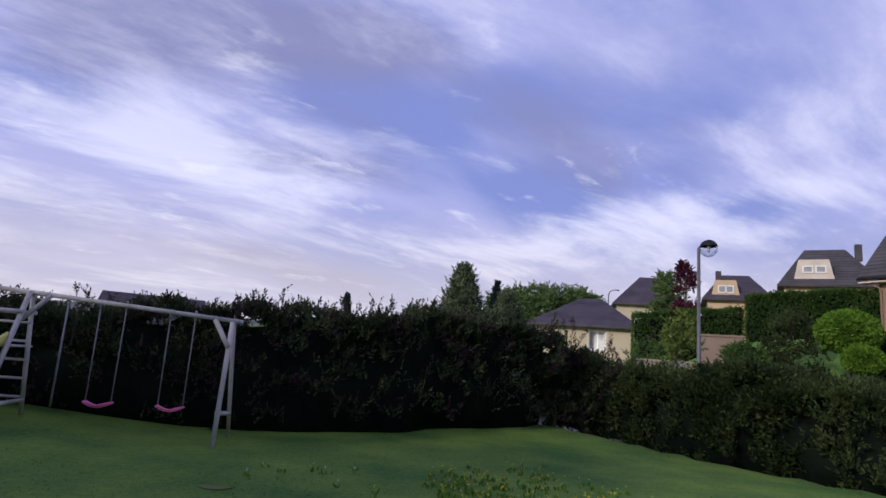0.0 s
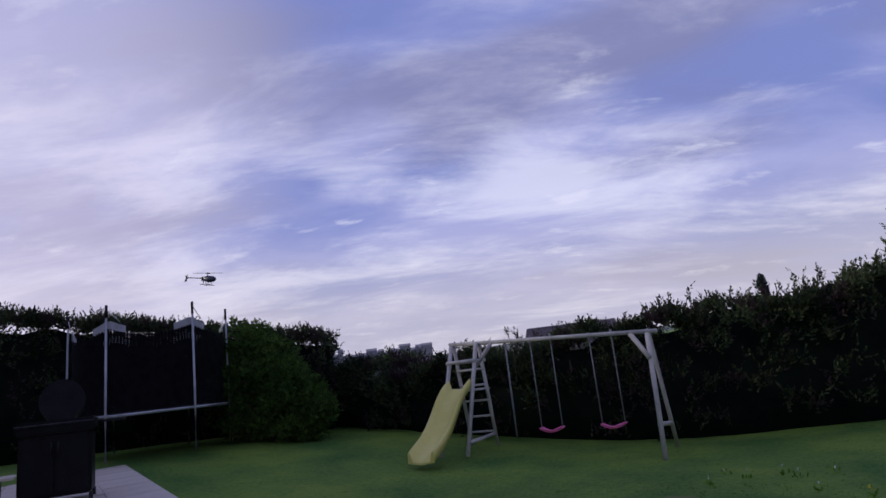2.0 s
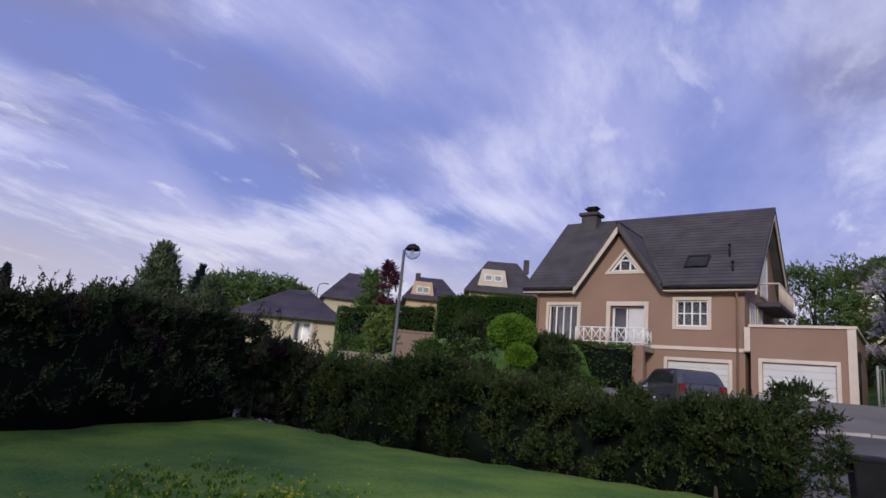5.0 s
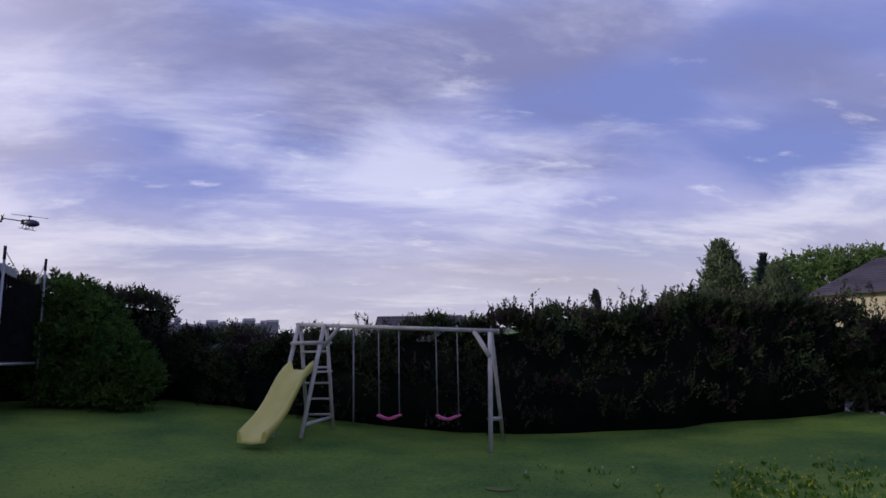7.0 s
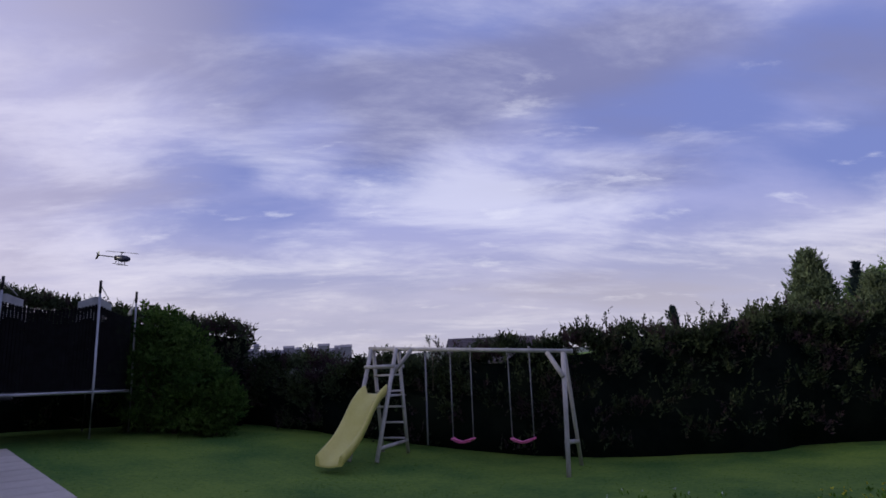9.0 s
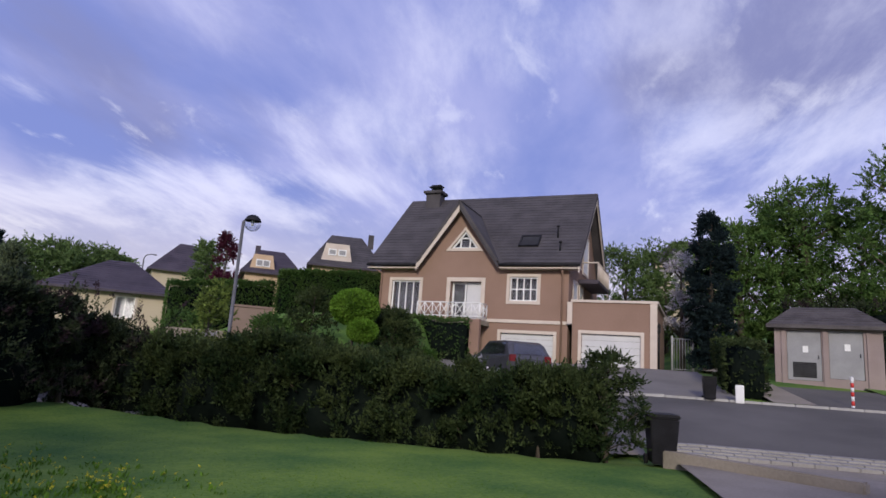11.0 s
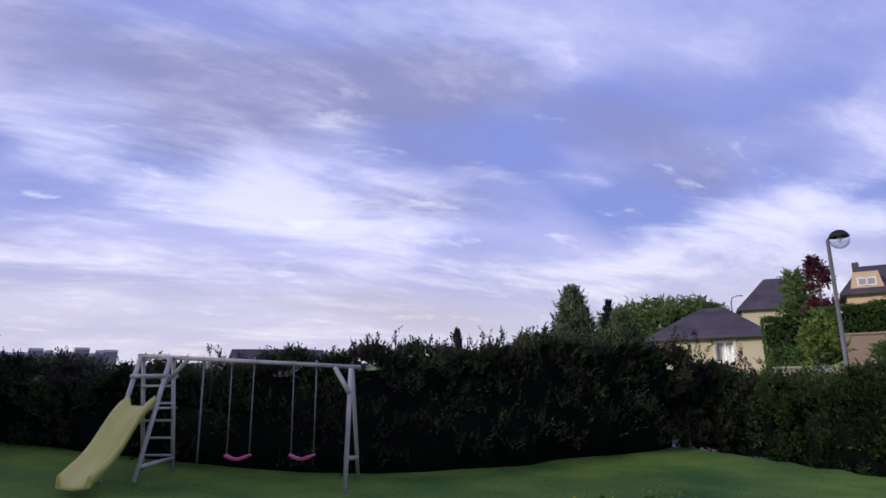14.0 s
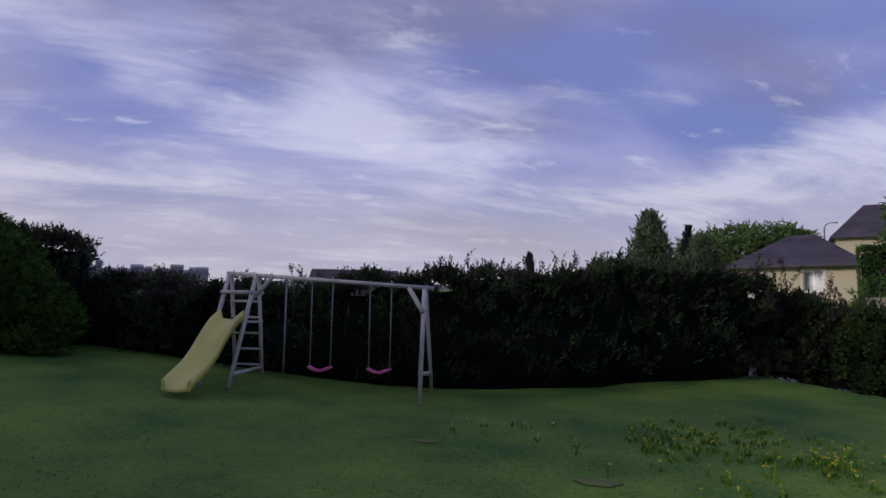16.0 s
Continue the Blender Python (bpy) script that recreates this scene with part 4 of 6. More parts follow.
# ---- trampoline ----
def trampoline(m):
    root = thing("trampoline", m, "round trampoline with black safety net and steel poles", "trampoline")
    R, ring, tall = 1.5, 0.86, 2.95
    bm = bmesh.new()
    tube(bm, [(R * math.cos(a), R * math.sin(a), ring) for a in np.linspace(0, math.tau, 49)], 0.03, 8, False)
    part("ring_frame", bm, M["steel"], root)
    bm = bmesh.new()
    tube(bm, [((R - 0.09) * math.cos(a), (R - 0.09) * math.sin(a), ring + 0.025) for a in np.linspace(0, math.tau, 49)], 0.045, 8, False)
    part("edge_pad", bm, M["pad"], root)
    bm = bmesh.new()
    bmesh.ops.create_circle(bm, cap_ends=True, segments=48, radius=R - 0.1, matrix=Matrix.Translation((0, 0, ring + 0.01)))
    ext = bmesh.ops.extrude_face_region(bm, geom=bm.faces[:])
    bmesh.ops.translate(bm, vec=(0, 0, -0.012), verts=[e for e in ext["geom"] if isinstance(e, bmesh.types.BMVert)])
    part("jumping_mat", bm, M["net_black"], root)
    for k in range(6):
        a = k * math.tau / 6 + 0.30
        c, s = math.cos(a), math.sin(a)
        bm = bmesh.new()
        tube(bm, [((R + 0.06) * c, (R + 0.06) * s, 0.02), ((R + 0.07) * c, (R + 0.07) * s, ring), ((R + 0.05) * c, (R + 0.05) * s, tall)], 0.021, 8)
        part("pole", bm, M["steel"], root)
        bm = bmesh.new()
        tube(bm, [((R + 0.05) * c, (R + 0.05) * s, tall - 0.22), ((R + 0.05) * c, (R + 0.05) * s, tall + 0.03)], 0.026, 8)
        part("pole_cap", bm, M["dark_metal"], root)
    # net: thin crossing strands between mat and top
    vs, fs = [], []
    segs, rows2 = 150, 44
    h0, h1 = ring + 0.03, tall - 0.42

    def strand(p, q, w):
        p, q = Vector(p), Vector(q)
        d = (q - p).normalized()
        o = Vector((p.x, p.y, 0)).normalized()
        sd_ = d.cross(o).normalized() * w
        b = len(vs)
        vs.extend([tuple(p - sd_), tuple(p + sd_), tuple(q + sd_), tuple(q - sd_)])
        fs.append((b, b + 1, b + 2, b + 3))

    def sag(a):
        return -0.16 * abs(math.sin((a - 0.30) * 3))
    for k in range(segs):
        a = k * math.tau / segs
        strand(((R - 0.04) * math.cos(a), (R - 0.04) * math.sin(a), h0), ((R - 0.02) * math.cos(a), (R - 0.02) * math.sin(a), h1 + sag(a)), 0.022)
    for j in range(rows2):
        t = j / rows2
        for k in range(48):
            a, b = k * math.tau / 48, (k + 1) * math.tau / 48
            strand(((R - 0.04) * math.cos(a), (R - 0.04) * math.sin(a), h0 + (h1 + sag(a) - h0) * t), ((R - 0.04) * math.cos(b), (R - 0.04) * math.sin(b), h0 + (h1 + sag(b) - h0) * t), 0.013)
    raw("safety_net", vs, fs, M["net_black"], root)
    vs, fs = [], []
    for k in range(-4, 93):
        if vs and k % 16 == 12:
            raw("net_band", vs, fs, M["net_white"], root)
            vs, fs = [], []
        a, b = k * math.tau / 96, (k + 1) * math.tau / 96
        # the pale top band shows near the poles, where it is pulled up
        ka, kb = abs(math.sin((a - 0.30) * 3)), abs(math.sin((b - 0.30) * 3))
        if min(ka, kb) > 0.62:
            continue
        q = len(vs)
        for ang, kk in ((a, ka), (b, kb)):
            for rr in (R - 0.02, R - 0.03):
                vs.append((rr * math.cos(ang), rr * math.sin(ang), h1 + 0.16 - 0.22 * kk))
                vs.append((rr * math.cos(ang), rr * math.sin(ang), h1 - 0.02 - 0.16 * kk))
        for f in ((0, 1, 5, 4), (2, 6, 7, 3), (0, 4, 6, 2), (1, 3, 7, 5)):
            fs.append(tuple(q + i for i in f))
    for k in range(6):
        a = k * math.tau / 6 + 0.30
        bm = bmesh.new()
        tube(bm, [((R + 0.05) * math.cos(a), (R + 0.05) * math.sin(a), tall - 0.05), (R * math.cos(a + 0.16), R * math.sin(a + 0.16), h1 + 0.1)], 0.008, 5)
        part("net_cord", bm, M["net_white"], root)
    return root


trampoline(ground_at(-61.9, 14.8, -15.5))


# ---- terrace, grill, table ----
TZ = 0.78
terrace = thing("terrace", pose(-5.75, 3.45, 0, 0, 0, 158.5), "raised pale stone terrace beside the lawn", "terrace", kind="structure")
# along x: the edge towards the trampoline; y: away from the lawn
bm = bmesh.new()
box(bm, 0.06, 10.0, 0.06, 6.0, -0.2, TZ - 0.05)
part("terrace_base", bm, M["concrete"], terrace)
slab_mesh = None
for i in range(17):
    for j in range(10):
        if slab_mesh is None:
            bm = bmesh.new()
            bbox(bm, 0.002, 0.598, 0.002, 0.598, TZ - 0.05, TZ, 0.003)
            ob = part("slab", bm, M["slab"], terrace)
            slab_mesh = ob.data
        else:
            ob = new("slab", slab_mesh)
            ob.parent = terrace
        ob.location = (i * 0.6, j * 0.6, 0.003 * math.sin(i * 3.1 + j * 1.7))


def grill(m):
    root = thing("gas_grill", m, "black gas grill with its round lid raised, on the terrace", "grill")
    bm = bmesh.new()
    bbox(bm, -0.37, 0.37, -0.28, 0.28, 0.08, 0.78, 0.02)
    body = part("cabinet", bm, M["grill"], root)
    for x in (-0.18, 0.18):
        bm = bmesh.new()
        bbox(bm, x - 0.17, x + 0.17, -0.305, -0.283, 0.12, 0.74, 0.01)
        d = part("cabinet_door", bm, M["grill"], root)
        bm = bmesh.new()
        tube(bm, [(x * 0.2, -0.33, 0.55), (x * 0.2, -0.33, 0.70)], 0.01, 8)
        part("handle", bm, M["dark_metal"], d)
    bm = bmesh.new()
    bbox(bm, -0.40, 0.40, -0.32, 0.30, 0.79, 0.95, 0.025)
    part("firebox", bm, M["grill"], root)
    bm = bmesh.new()
    bbox(bm, 0.46, 0.72, -0.27, 0.25, 0.86, 0.89, 0.01)
    part("side_shelf", bm, M["dark_metal"], root)
    bm = bmesh.new()
    tube(bm, [(-0.40, -0.36, 0.90), (0.40, -0.36, 0.90)], 0.012, 8)
    part("towel_rail", bm, M["dark_metal"], root)
    bm = bmesh.new()
    b2 = bmesh.new()
    prism(b2, [(0.25 * math.cos(a), 0.26 + 0.27 * math.sin(a)) for a in np.linspace(0, math.tau, 29)[:-1]], 0, 0.13)
    merge(bm, b2, Matrix.Translation((-0.0, 0.22, 0.92)) @ Matrix.Rotation(radians(-8), 4, "X"))
    part("lid", bm, M["grill"], root)
    for x in (-0.36, 0.36):
        for y in (-0.22, 0.22):
            bm = bmesh.new()
            tube(bm, [(x - 0.02, y, 0.045), (x + 0.02, y, 0.045)], 0.045, 12)
            part("wheel", bm, M["tyre"], root)
    return root


grill(at(-68.4, 9.0, TZ + 0.003, 62))


def garden_table(m):
    root = thing("garden_table", m, "grey outdoor table with a dark frame on the terrace", "table")
    bm = bmesh.new()
    for k in range(6):
        bbox(bm, -0.8, 0.8, -0.45 + k * 0.15, -0.305 + k * 0.15, 0.72, 0.75, 0.006)
    part("tabletop", bm, M["slab"], root)
    bm = bmesh.new()
    box(bm, -0.76, 0.76, -0.42, 0.42, 0.66, 0.715)
    part("apron", bm, M["dark_metal"], root)
    for x in (-0.72, 0.72):
        for y in (-0.38, 0.38):
            bm = bmesh.new()
            bbox(bm, x - 0.03, x + 0.03, y - 0.03, y + 0.03, 0, 0.66, 0.006)
            part("leg", bm, M["dark_metal"], root)
    return root


def bench(m):
    root = thing("garden_bench", m, "grey slatted bench with dark legs on the terrace", "bench")
    for k in range(3):
        bm = bmesh.new()
        bbox(bm, -0.75, 0.75, -0.18 + k * 0.125, -0.07 + k * 0.125, 0.42, 0.45, 0.006)
        part("slat", bm, M["slab"], root)
    for x in (-0.6, 0.6):
        bm = bmesh.new()
        bbox(bm, x - 0.03, x + 0.03, -0.16, 0.16, 0, 0.42, 0.006)
        part("leg", bm, M["dark_metal"], root)
    return root


garden_table(at(-78.0, 8.9, TZ + 0.003, 68))
bench(at(-76.6, 7.8, TZ + 0.003, 68))


# ---- buildings ----
def wall_with_holes(bm, x0, x1, z0, z1, y0, y1, holes):
    """A wall in x, z from y0 to y1 with rectangular openings (x0, x1, z0, z1) right through, in one skin."""
    xs = sorted({x0, x1, *[min(max(v, x0), x1) for h in holes for v in h[:2]]})
    zs = sorted({z0, z1, *[min(max(v, z0), z1) for h in holes for v in h[2:]]})
    grid = {}

    def vert(i, j, k):
        if (i, j, k) not in grid:
            grid[i, j, k] = bm.verts.new((xs[i], (y0, y1)[k], zs[j]))
        return grid[i, j, k]

    def solid(i, j):
        if not (0 <= i < len(xs) - 1 and 0 <= j < len(zs) - 1):
            return False
        mx, mz = (xs[i] + xs[i + 1]) / 2, (zs[j] + zs[j + 1]) / 2
        return not any(h[0] < mx < h[1] and h[2] < mz < h[3] for h in holes)
    for i in range(len(xs) - 1):
        for j in range(len(zs) - 1):
            if not solid(i, j):
                continue
            for k in (0, 1):
                bm.faces.new([vert(*p, k) for p in ((i, j), (i + 1, j), (i + 1, j + 1), (i, j + 1))])
            for di, dj, a, b in ((-1, 0, (i, j), (i, j + 1)), (1, 0, (i + 1, j), (i + 1, j + 1)), (0, -1, (i, j), (i + 1, j)), (0, 1, (i, j + 1), (i + 1, j + 1))):
                if not solid(i + di, j + dj):
                    bm.faces.new([vert(*a, 0), vert(*b, 0), vert(*b, 1), vert(*a, 1)])


def window(parent, x0, x1, z0, z1, y, cols, rows, trim=0.15, sill=True, dark=True, frame_m="white", trim_m="render_trim", curtain=False):
    """A window set into the front wall: surround, frame, bars, glass and a flat dark or curtain panel behind."""
    w = new("window")
    w.parent = parent
    w.location = (0, 0, 0)
    if trim:
        bm = bmesh.new()
        wall_with_holes(bm, x0 - trim, x1 + trim, z0 - (trim if sill else 0), z1 + trim, y - 0.05, y - 0.002, [(x0, x1, z0 if sill else z0 - 1, z1)])
        part("surround", bm, M[trim_m], w)
    bm = bmesh.new()
    e = 0.07
    wall_with_holes(bm, x0, x1, z0, z1, y + 0.06, y + 0.12, [(x0 + e, x1 - e, z0 + e, z1 - e)])
    part("window_frame", bm, M[frame_m], w)
    bm = bmesh.new()
    for i in range(1, cols):
        x = x0 + (x1 - x0) * i / cols
        box(bm, x - 0.03, x + 0.03, y + 0.055, y + 0.115, z0 + e, z1 - e)
    for j in range(1, rows):
        z = z0 + (z1 - z0) * j / rows
        box(bm, x0 + e, x1 - e, y + 0.062, y + 0.108, z - 0.022, z + 0.022)
    if cols > 1 or rows > 1:
        part("glazing_bars", bm, M[frame_m], w)
    bm = bmesh.new()
    box(bm, x0 + e, x1 - e, y + 0.082, y + 0.092, z0 + e, z1 - e)
    g = part("pane", bm, M["glass"], w)
    g.visible_shadow = False
    # flat backing; without a curtain the unlit depth is painted on it
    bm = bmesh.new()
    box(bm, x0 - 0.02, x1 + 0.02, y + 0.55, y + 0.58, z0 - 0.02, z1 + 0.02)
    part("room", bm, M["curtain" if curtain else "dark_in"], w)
    return w


def salmon_house(m):
    root = thing("house", m, "salmon rendered house with grey slate roof and cream trim", "house")
    W, D, EZ, RZ = 10.9, 9.5, 5.45, 10.05
    holes = [(-10.1, -8.35, 1.98, 4.12), (-6.5, -4.7, 2.0, 4.1), (-3.12, -1.62, 3.1, 4.38), (-3.5, -0.7, 0.0, 1.42)]
    bm = bmesh.new()
    wall_with_holes(bm, -W, 0, -0.3, EZ, 0, 0.35, holes)
    part("wall", bm, M["render"], root)
    bm = bmesh.new()
    box(bm, -W, 0, D - 0.3, D, -0.3, EZ)
    part("wall", bm, M["render"], root)
    gab = [(0, -0.3), (D, -0.3), (D, EZ), (D / 2, RZ - 0.15), (0, EZ)]
    for x0, x1 in ((-W, -W + 0.3), (-0.3, 0)):
        bm = bmesh.new()
        a = [bm.verts.new((x0, min(max(p[0], 0.352), D - 0.302), p[1])) for p in gab]
        b = [bm.verts.new((x1, min(max(p[0], 0.352), D - 0.302), p[1])) for p in gab]
        bm.faces.new(a)
        bm.faces.new(b[::-1])
        for i in range(5):
            j = (i + 1) % 5
            bm.faces.new((a[j], a[i], b[i], b[j]))
        part("gable_wall", bm, M["render"], root)
    # front gable over the door
    gx0, gx1, gz = -8.15, -3.95, 8.45
    mid = (gx0 + gx1) / 2
    tri = [(gx0, EZ), (gx1, EZ), (mid, gz - 0.1)]
    bm = bmesh.new()
    tx0, tx1, tb, tt = -6.62, -4.98, 5.95, 6.95
    # three pieces round the triangular window
    tm = (tx0 + tx1) / 2
    prism(bm, [(gx0, EZ), (gx1, EZ), (tx1, tb), (tx0, tb)], 0.0, 0.3)
    prism(bm, [(gx1, EZ), (mid, gz - 0.1), (tm, tt), (tx1, tb)], 0.0, 0.3)
    prism(bm, [(mid, gz - 0.1), (gx0, EZ), (tx0, tb), (tm, tt)], 0.0, 0.3)
    part("gable_front", bm, M["render"], root)
    tw = new("window")
    tw.parent = root

    def tri_ring(o, i, y0, y1, mat_, nm):
        bm = bmesh.new()
        for k in range(3):
            j = (k + 1) % 3
            prism(bm, [o[k], o[j], i[j], i[k]], y0, y1)
        part(nm, bm, M[mat_], tw)
    tin = [(tx0, tb), (tx1, tb), (tm, tt)]
    tout = [(tx0 - 0.28, tb - 0.15), (tx1 + 0.28, tb - 0.15), (tm, tt + 0.22)]
    tri_ring(tout, tin, -0.05, 0.06, "render_trim", "surround")
    tri_ring(tin, [(tx0 + 0.2, tb + 0.07), (tx1 - 0.2, tb + 0.07), (tm, tt - 0.14)], 0.07, 0.12, "white", "window_frame")
    bm = bmesh.new()
    for x in (tm - 0.27, tm + 0.27):
        box(bm, x - 0.04, x + 0.04, 0.072, 0.118, tb + 0.07, tb + 0.62)
    box(bm, tm - 0.23, tm + 0.23, 0.074, 0.116, tb + 0.55, tb + 0.62)
    part("glazing_bars", bm, M["white"], tw)
    bm = bmesh.new()
    prism(bm, tin, 0.09, 0.10)
    part("pane", bm, M["glass"], tw).visible_shadow = False
    # backing panel, the gloom indoors put into its colour
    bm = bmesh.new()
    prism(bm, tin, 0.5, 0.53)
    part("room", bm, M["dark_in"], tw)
    # main roof
    ov, side = 0.55, 0.65
    slope = (RZ - EZ) / (D / 2)
    for sgn in (1, -1):
        y0 = -ov if sgn > 0 else D + ov
        bm = bmesh.new()
        ze = EZ - ov * slope + 0.12
        q = [(-W - side, y0, ze), (side, y0, ze), (side, D / 2, RZ + 0.12), (-W - side, D / 2, RZ + 0.12)]
        if sgn < 0:
            sheet(bm, q[::-1], 0.2)
        else:
            # the front slope is notched where the gable stands
            ya = D / 2 - (RZ + 0.12 - gz) / slope
            pg = [Vector(p) for p in (q[0], (gx0 - 0.3, y0, ze), (mid, ya, gz), (gx1 + 0.3, y0, ze), q[1], q[2], q[3])]
            dn = Vector((0, -slope, 1)).normalized() * 0.2
            va = [bm.verts.new(p) for p in pg]
            vb = [bm.verts.new(p - dn) for p in pg]
            bm.faces.new(va)
            bm.faces.new(vb[::-1])
            for i in range(7):
                j = (i + 1) % 7
                bm.faces.new((va[j], va[i], vb[i], vb[j]))
        rf = part("roof", bm, M["roof"], root)
        if sgn > 0:
            for k in range(24):
                t0, t1 = k / 24, min(1, (k + 1.12) / 24)
                e = Vector(q[3]) - Vector(q[0])
                p0, p1 = Vector(q[0]) + e * t0, Vector(q[0]) + e * t1
                nr = Vector((0, -slope, 1)).normalized()
                L_ = Vector((W + 2 * side, 0, 0))
                # the front gable cuts the lower courses
                zc = p0.z
                cuts = [(0.0, 1.0)]
                if zc < gz - 0.1:
                    h = (gz - zc) / (gz - EZ) * ((gx1 - gx0) / 2 + 0.3)
                    c0 = (mid - h + W + side) / (W + 2 * side)
                    c1 = (mid + h + W + side) / (W + 2 * side)
                    cuts = [(0.0, c0), (c1, 1.0)]
                for c0, c1 in cuts:
                    bm = bmesh.new()
                    sheet(bm, [p0 + L_ * c0 + nr * 0.035, p0 + L_ * c1 + nr * 0.035, p1 + L_ * c1 + nr * 0.012, p1 + L_ * c0 + nr * 0.012], 0.012)
                    part("slate_course", bm, M["roof"], rf)
    # roof window, vent pipe and wall lamp
    nr = Vector((0, -slope, 1)).normalized()
    up_s = Vector((0, 1, slope)).normalized()
    c0 = Vector((-2.35, 0.55, EZ + 0.55 * slope + 0.12)) + nr * 0.04
    rw = new("roof_window")
    rw.parent = root
    bm = bmesh.new()
    ax = Vector((0.55, 0, 0))
    for u0, u1, v0, v1 in ((-1, 1, 0, 0.1), (-1, 1, 0.95, 1.05), (-1, -0.86, 0.1, 0.95), (0.86, 1, 0.1, 0.95)):
        sheet(bm, [c0 + ax * u0 + up_s * v0 + nr * 0.09, c0 + ax * u1 + up_s * v0 + nr * 0.09, c0 + ax * u1 + up_s * v1 + nr * 0.09, c0 + ax * u0 + up_s * v1 + nr * 0.09], 0.1)
    part("window_frame", bm, M["dark_metal"], rw)
    # opaque pane in the painted interior-shade colour
    bm = bmesh.new()
    sheet(bm, [c0 - ax * 0.86 + up_s * 0.1 + nr * 0.05, c0 + ax * 0.86 + up_s * 0.1 + nr * 0.05, c0 + ax * 0.86 + up_s * 0.95 + nr * 0.05, c0 - ax * 0.86 + up_s * 0.95 + nr * 0.05], 0.02)
    part("pane", bm, M["dark_in"], rw)
    for x, v, tall_ in ((-0.9, 1.7, 0.6), (-0.55, 0.35, 0.45)):
        b0 = Vector((x, 0, EZ + 0.1)) + up_s * v
        bm = bmesh.new()
        tube(bm, [b0, b0 + Vector((0, 0, tall_))], 0.05, 8)
        tube(bm, [b0 + Vector((0, 0, tall_)), b0 + Vector((0, 0, tall_ + 0.1))], 0.08, 8)
        part("vent_pipe", bm, M["dark_metal"], root)
    # gable roof in front, running back into the main roof
    gov = 0.42
    back = (gz - EZ) / slope + 0.2
    gs = (gz - EZ) / ((gx1 - gx0) / 2)
    for sgn in (-1, 1):
        ex = mid + sgn * ((gx1 - gx0) / 2 + 0.3)
        ez = EZ - 0.3 * gs + 0.14
        bm = bmesh.new()
        q = [(ex, -gov - 0.2, ez), (ex, 0.4, ez), (mid, back, gz + 0.14), (mid, -gov - 0.2, gz + 0.14)]
        sheet(bm, q if sgn > 0 else q[::-1], 0.16)
        part("gable_roof", bm, M["roof"], root)
        # cream barge board
        bm = bmesh.new()
        x_o, x_i = ex, mid
        b0 = 0.5 if sgn < 0 else 0.3
        pts = [(x_o, ez - 0.18), (x_i, gz - 0.04), (x_i, gz - 0.04 - b0), (x_o, ez - 0.18 - b0 * 0.75)]
        prism(bm, pts, -gov - 0.16, -gov - 0.09)
        part("barge_board", bm, M["render_trim" if sgn < 0 else "roof"], root)
    # cream boards at the right gable end
    for sgn in (-1, 1):
        bm = bmesh.new()
        y0 = -ov if sgn < 0 else D + ov
        a0 = [(side - 0.03, y0, EZ - ov * slope - 0.12), (side - 0.03, D / 2, RZ - 0.12), (side - 0.03, D / 2, RZ - 0.42), (side - 0.03, y0, EZ - ov * slope - 0.36)]
        va = [bm.verts.new(p) for p in a0]
        vb = [bm.verts.new((p[0] - 0.06, p[1], p[2])) for p in a0]
        bm.faces.new(va)
        bm.faces.new(vb[::-1])
        for i in range(4):
            j = (i + 1) % 4
            bm.faces.new((va[j], va[i], vb[i], vb[j]))
        part("barge_board", bm, M["render_trim"], root)
    for x0, x1 in ((-W - side, gx0 - 0.35), (gx1 + 0.35, side)):
        bm = bmesh.new()
        box(bm, x0, x1, -ov + 0.02, 0.0, EZ - ov * slope - 0.16, EZ - ov * slope - 0.1)
        part("soffit", bm, M["render_trim"], root)
        bm = bmesh.new()
        tube(bm, [(x0, -ov - 0.05, EZ - ov * slope + 0.02), (x1, -ov - 0.05, EZ - ov * slope + 0.02)], 0.065, 8)
        part("gutter", bm, M["dark_metal"], root)
    bm = bmesh.new()
    tube(bm, [(-0.3, -ov, EZ - 0.55), (-0.3, -0.1, EZ - 0.95), (-0.3, -0.1, 0)], 0.05, 8)
    part("downpipe", bm, M["render"], root)
    bm = bmesh.new()
    tube(bm, [(-W - 0.35, -ov, EZ - 0.55), (-W + 0.12, -0.1, EZ - 0.95), (-W + 0.12, -0.1, 1)], 0.05, 8)
    part("downpipe", bm, M["render"], root)
    # chimney
    bm = bmesh.new()
    bbox(bm, -10.25, -9.25, 4.0, 4.8, 8.4, 10.5, 0.03)
    ch = part("chimney", bm, M["roof"], root, "slate-clad chimney with a metal cowl")
    bm = bmesh.new()
    bbox(bm, -10.4, -9.1, 3.85, 4.95, 10.42, 10.62, 0.03)
    part("chimney_cap", bm, M["roof"], ch)
    bm = bmesh.new()
    for x in (-9.95, -9.55):
        for y in (4.2, 4.6):
            tube(bm, [(x, y, 10.6), (x, y, 10.9)], 0.03, 6)
    bbox(bm, -10.12, -9.38, 4.05, 4.75, 10.88, 10.95, 0.02)
    box(bm, -9.95, -9.3, 4.1, 4.7, 10.98, 11.04)
    part("cowl", bm, M["dark_metal"], ch)
    # openings
    window(root, -10.1, -8.35, 1.98, 4.12, 0.0, 4, 1, 0.17, sill=False)
    window(root, -3.12, -1.62, 3.1, 4.38, 0.0, 4, 2, 0.16)
    dr = new("front_door")
    dr.parent = root
    bm = bmesh.new()
    wall_with_holes(bm, -6.72, -4.48, 2.0, 4.32, -0.05, -0.002, [(-6.5, -4.7, 1.9, 4.1)])
    part("surround", bm, M["render_trim"], dr)
    bm = bmesh.new()
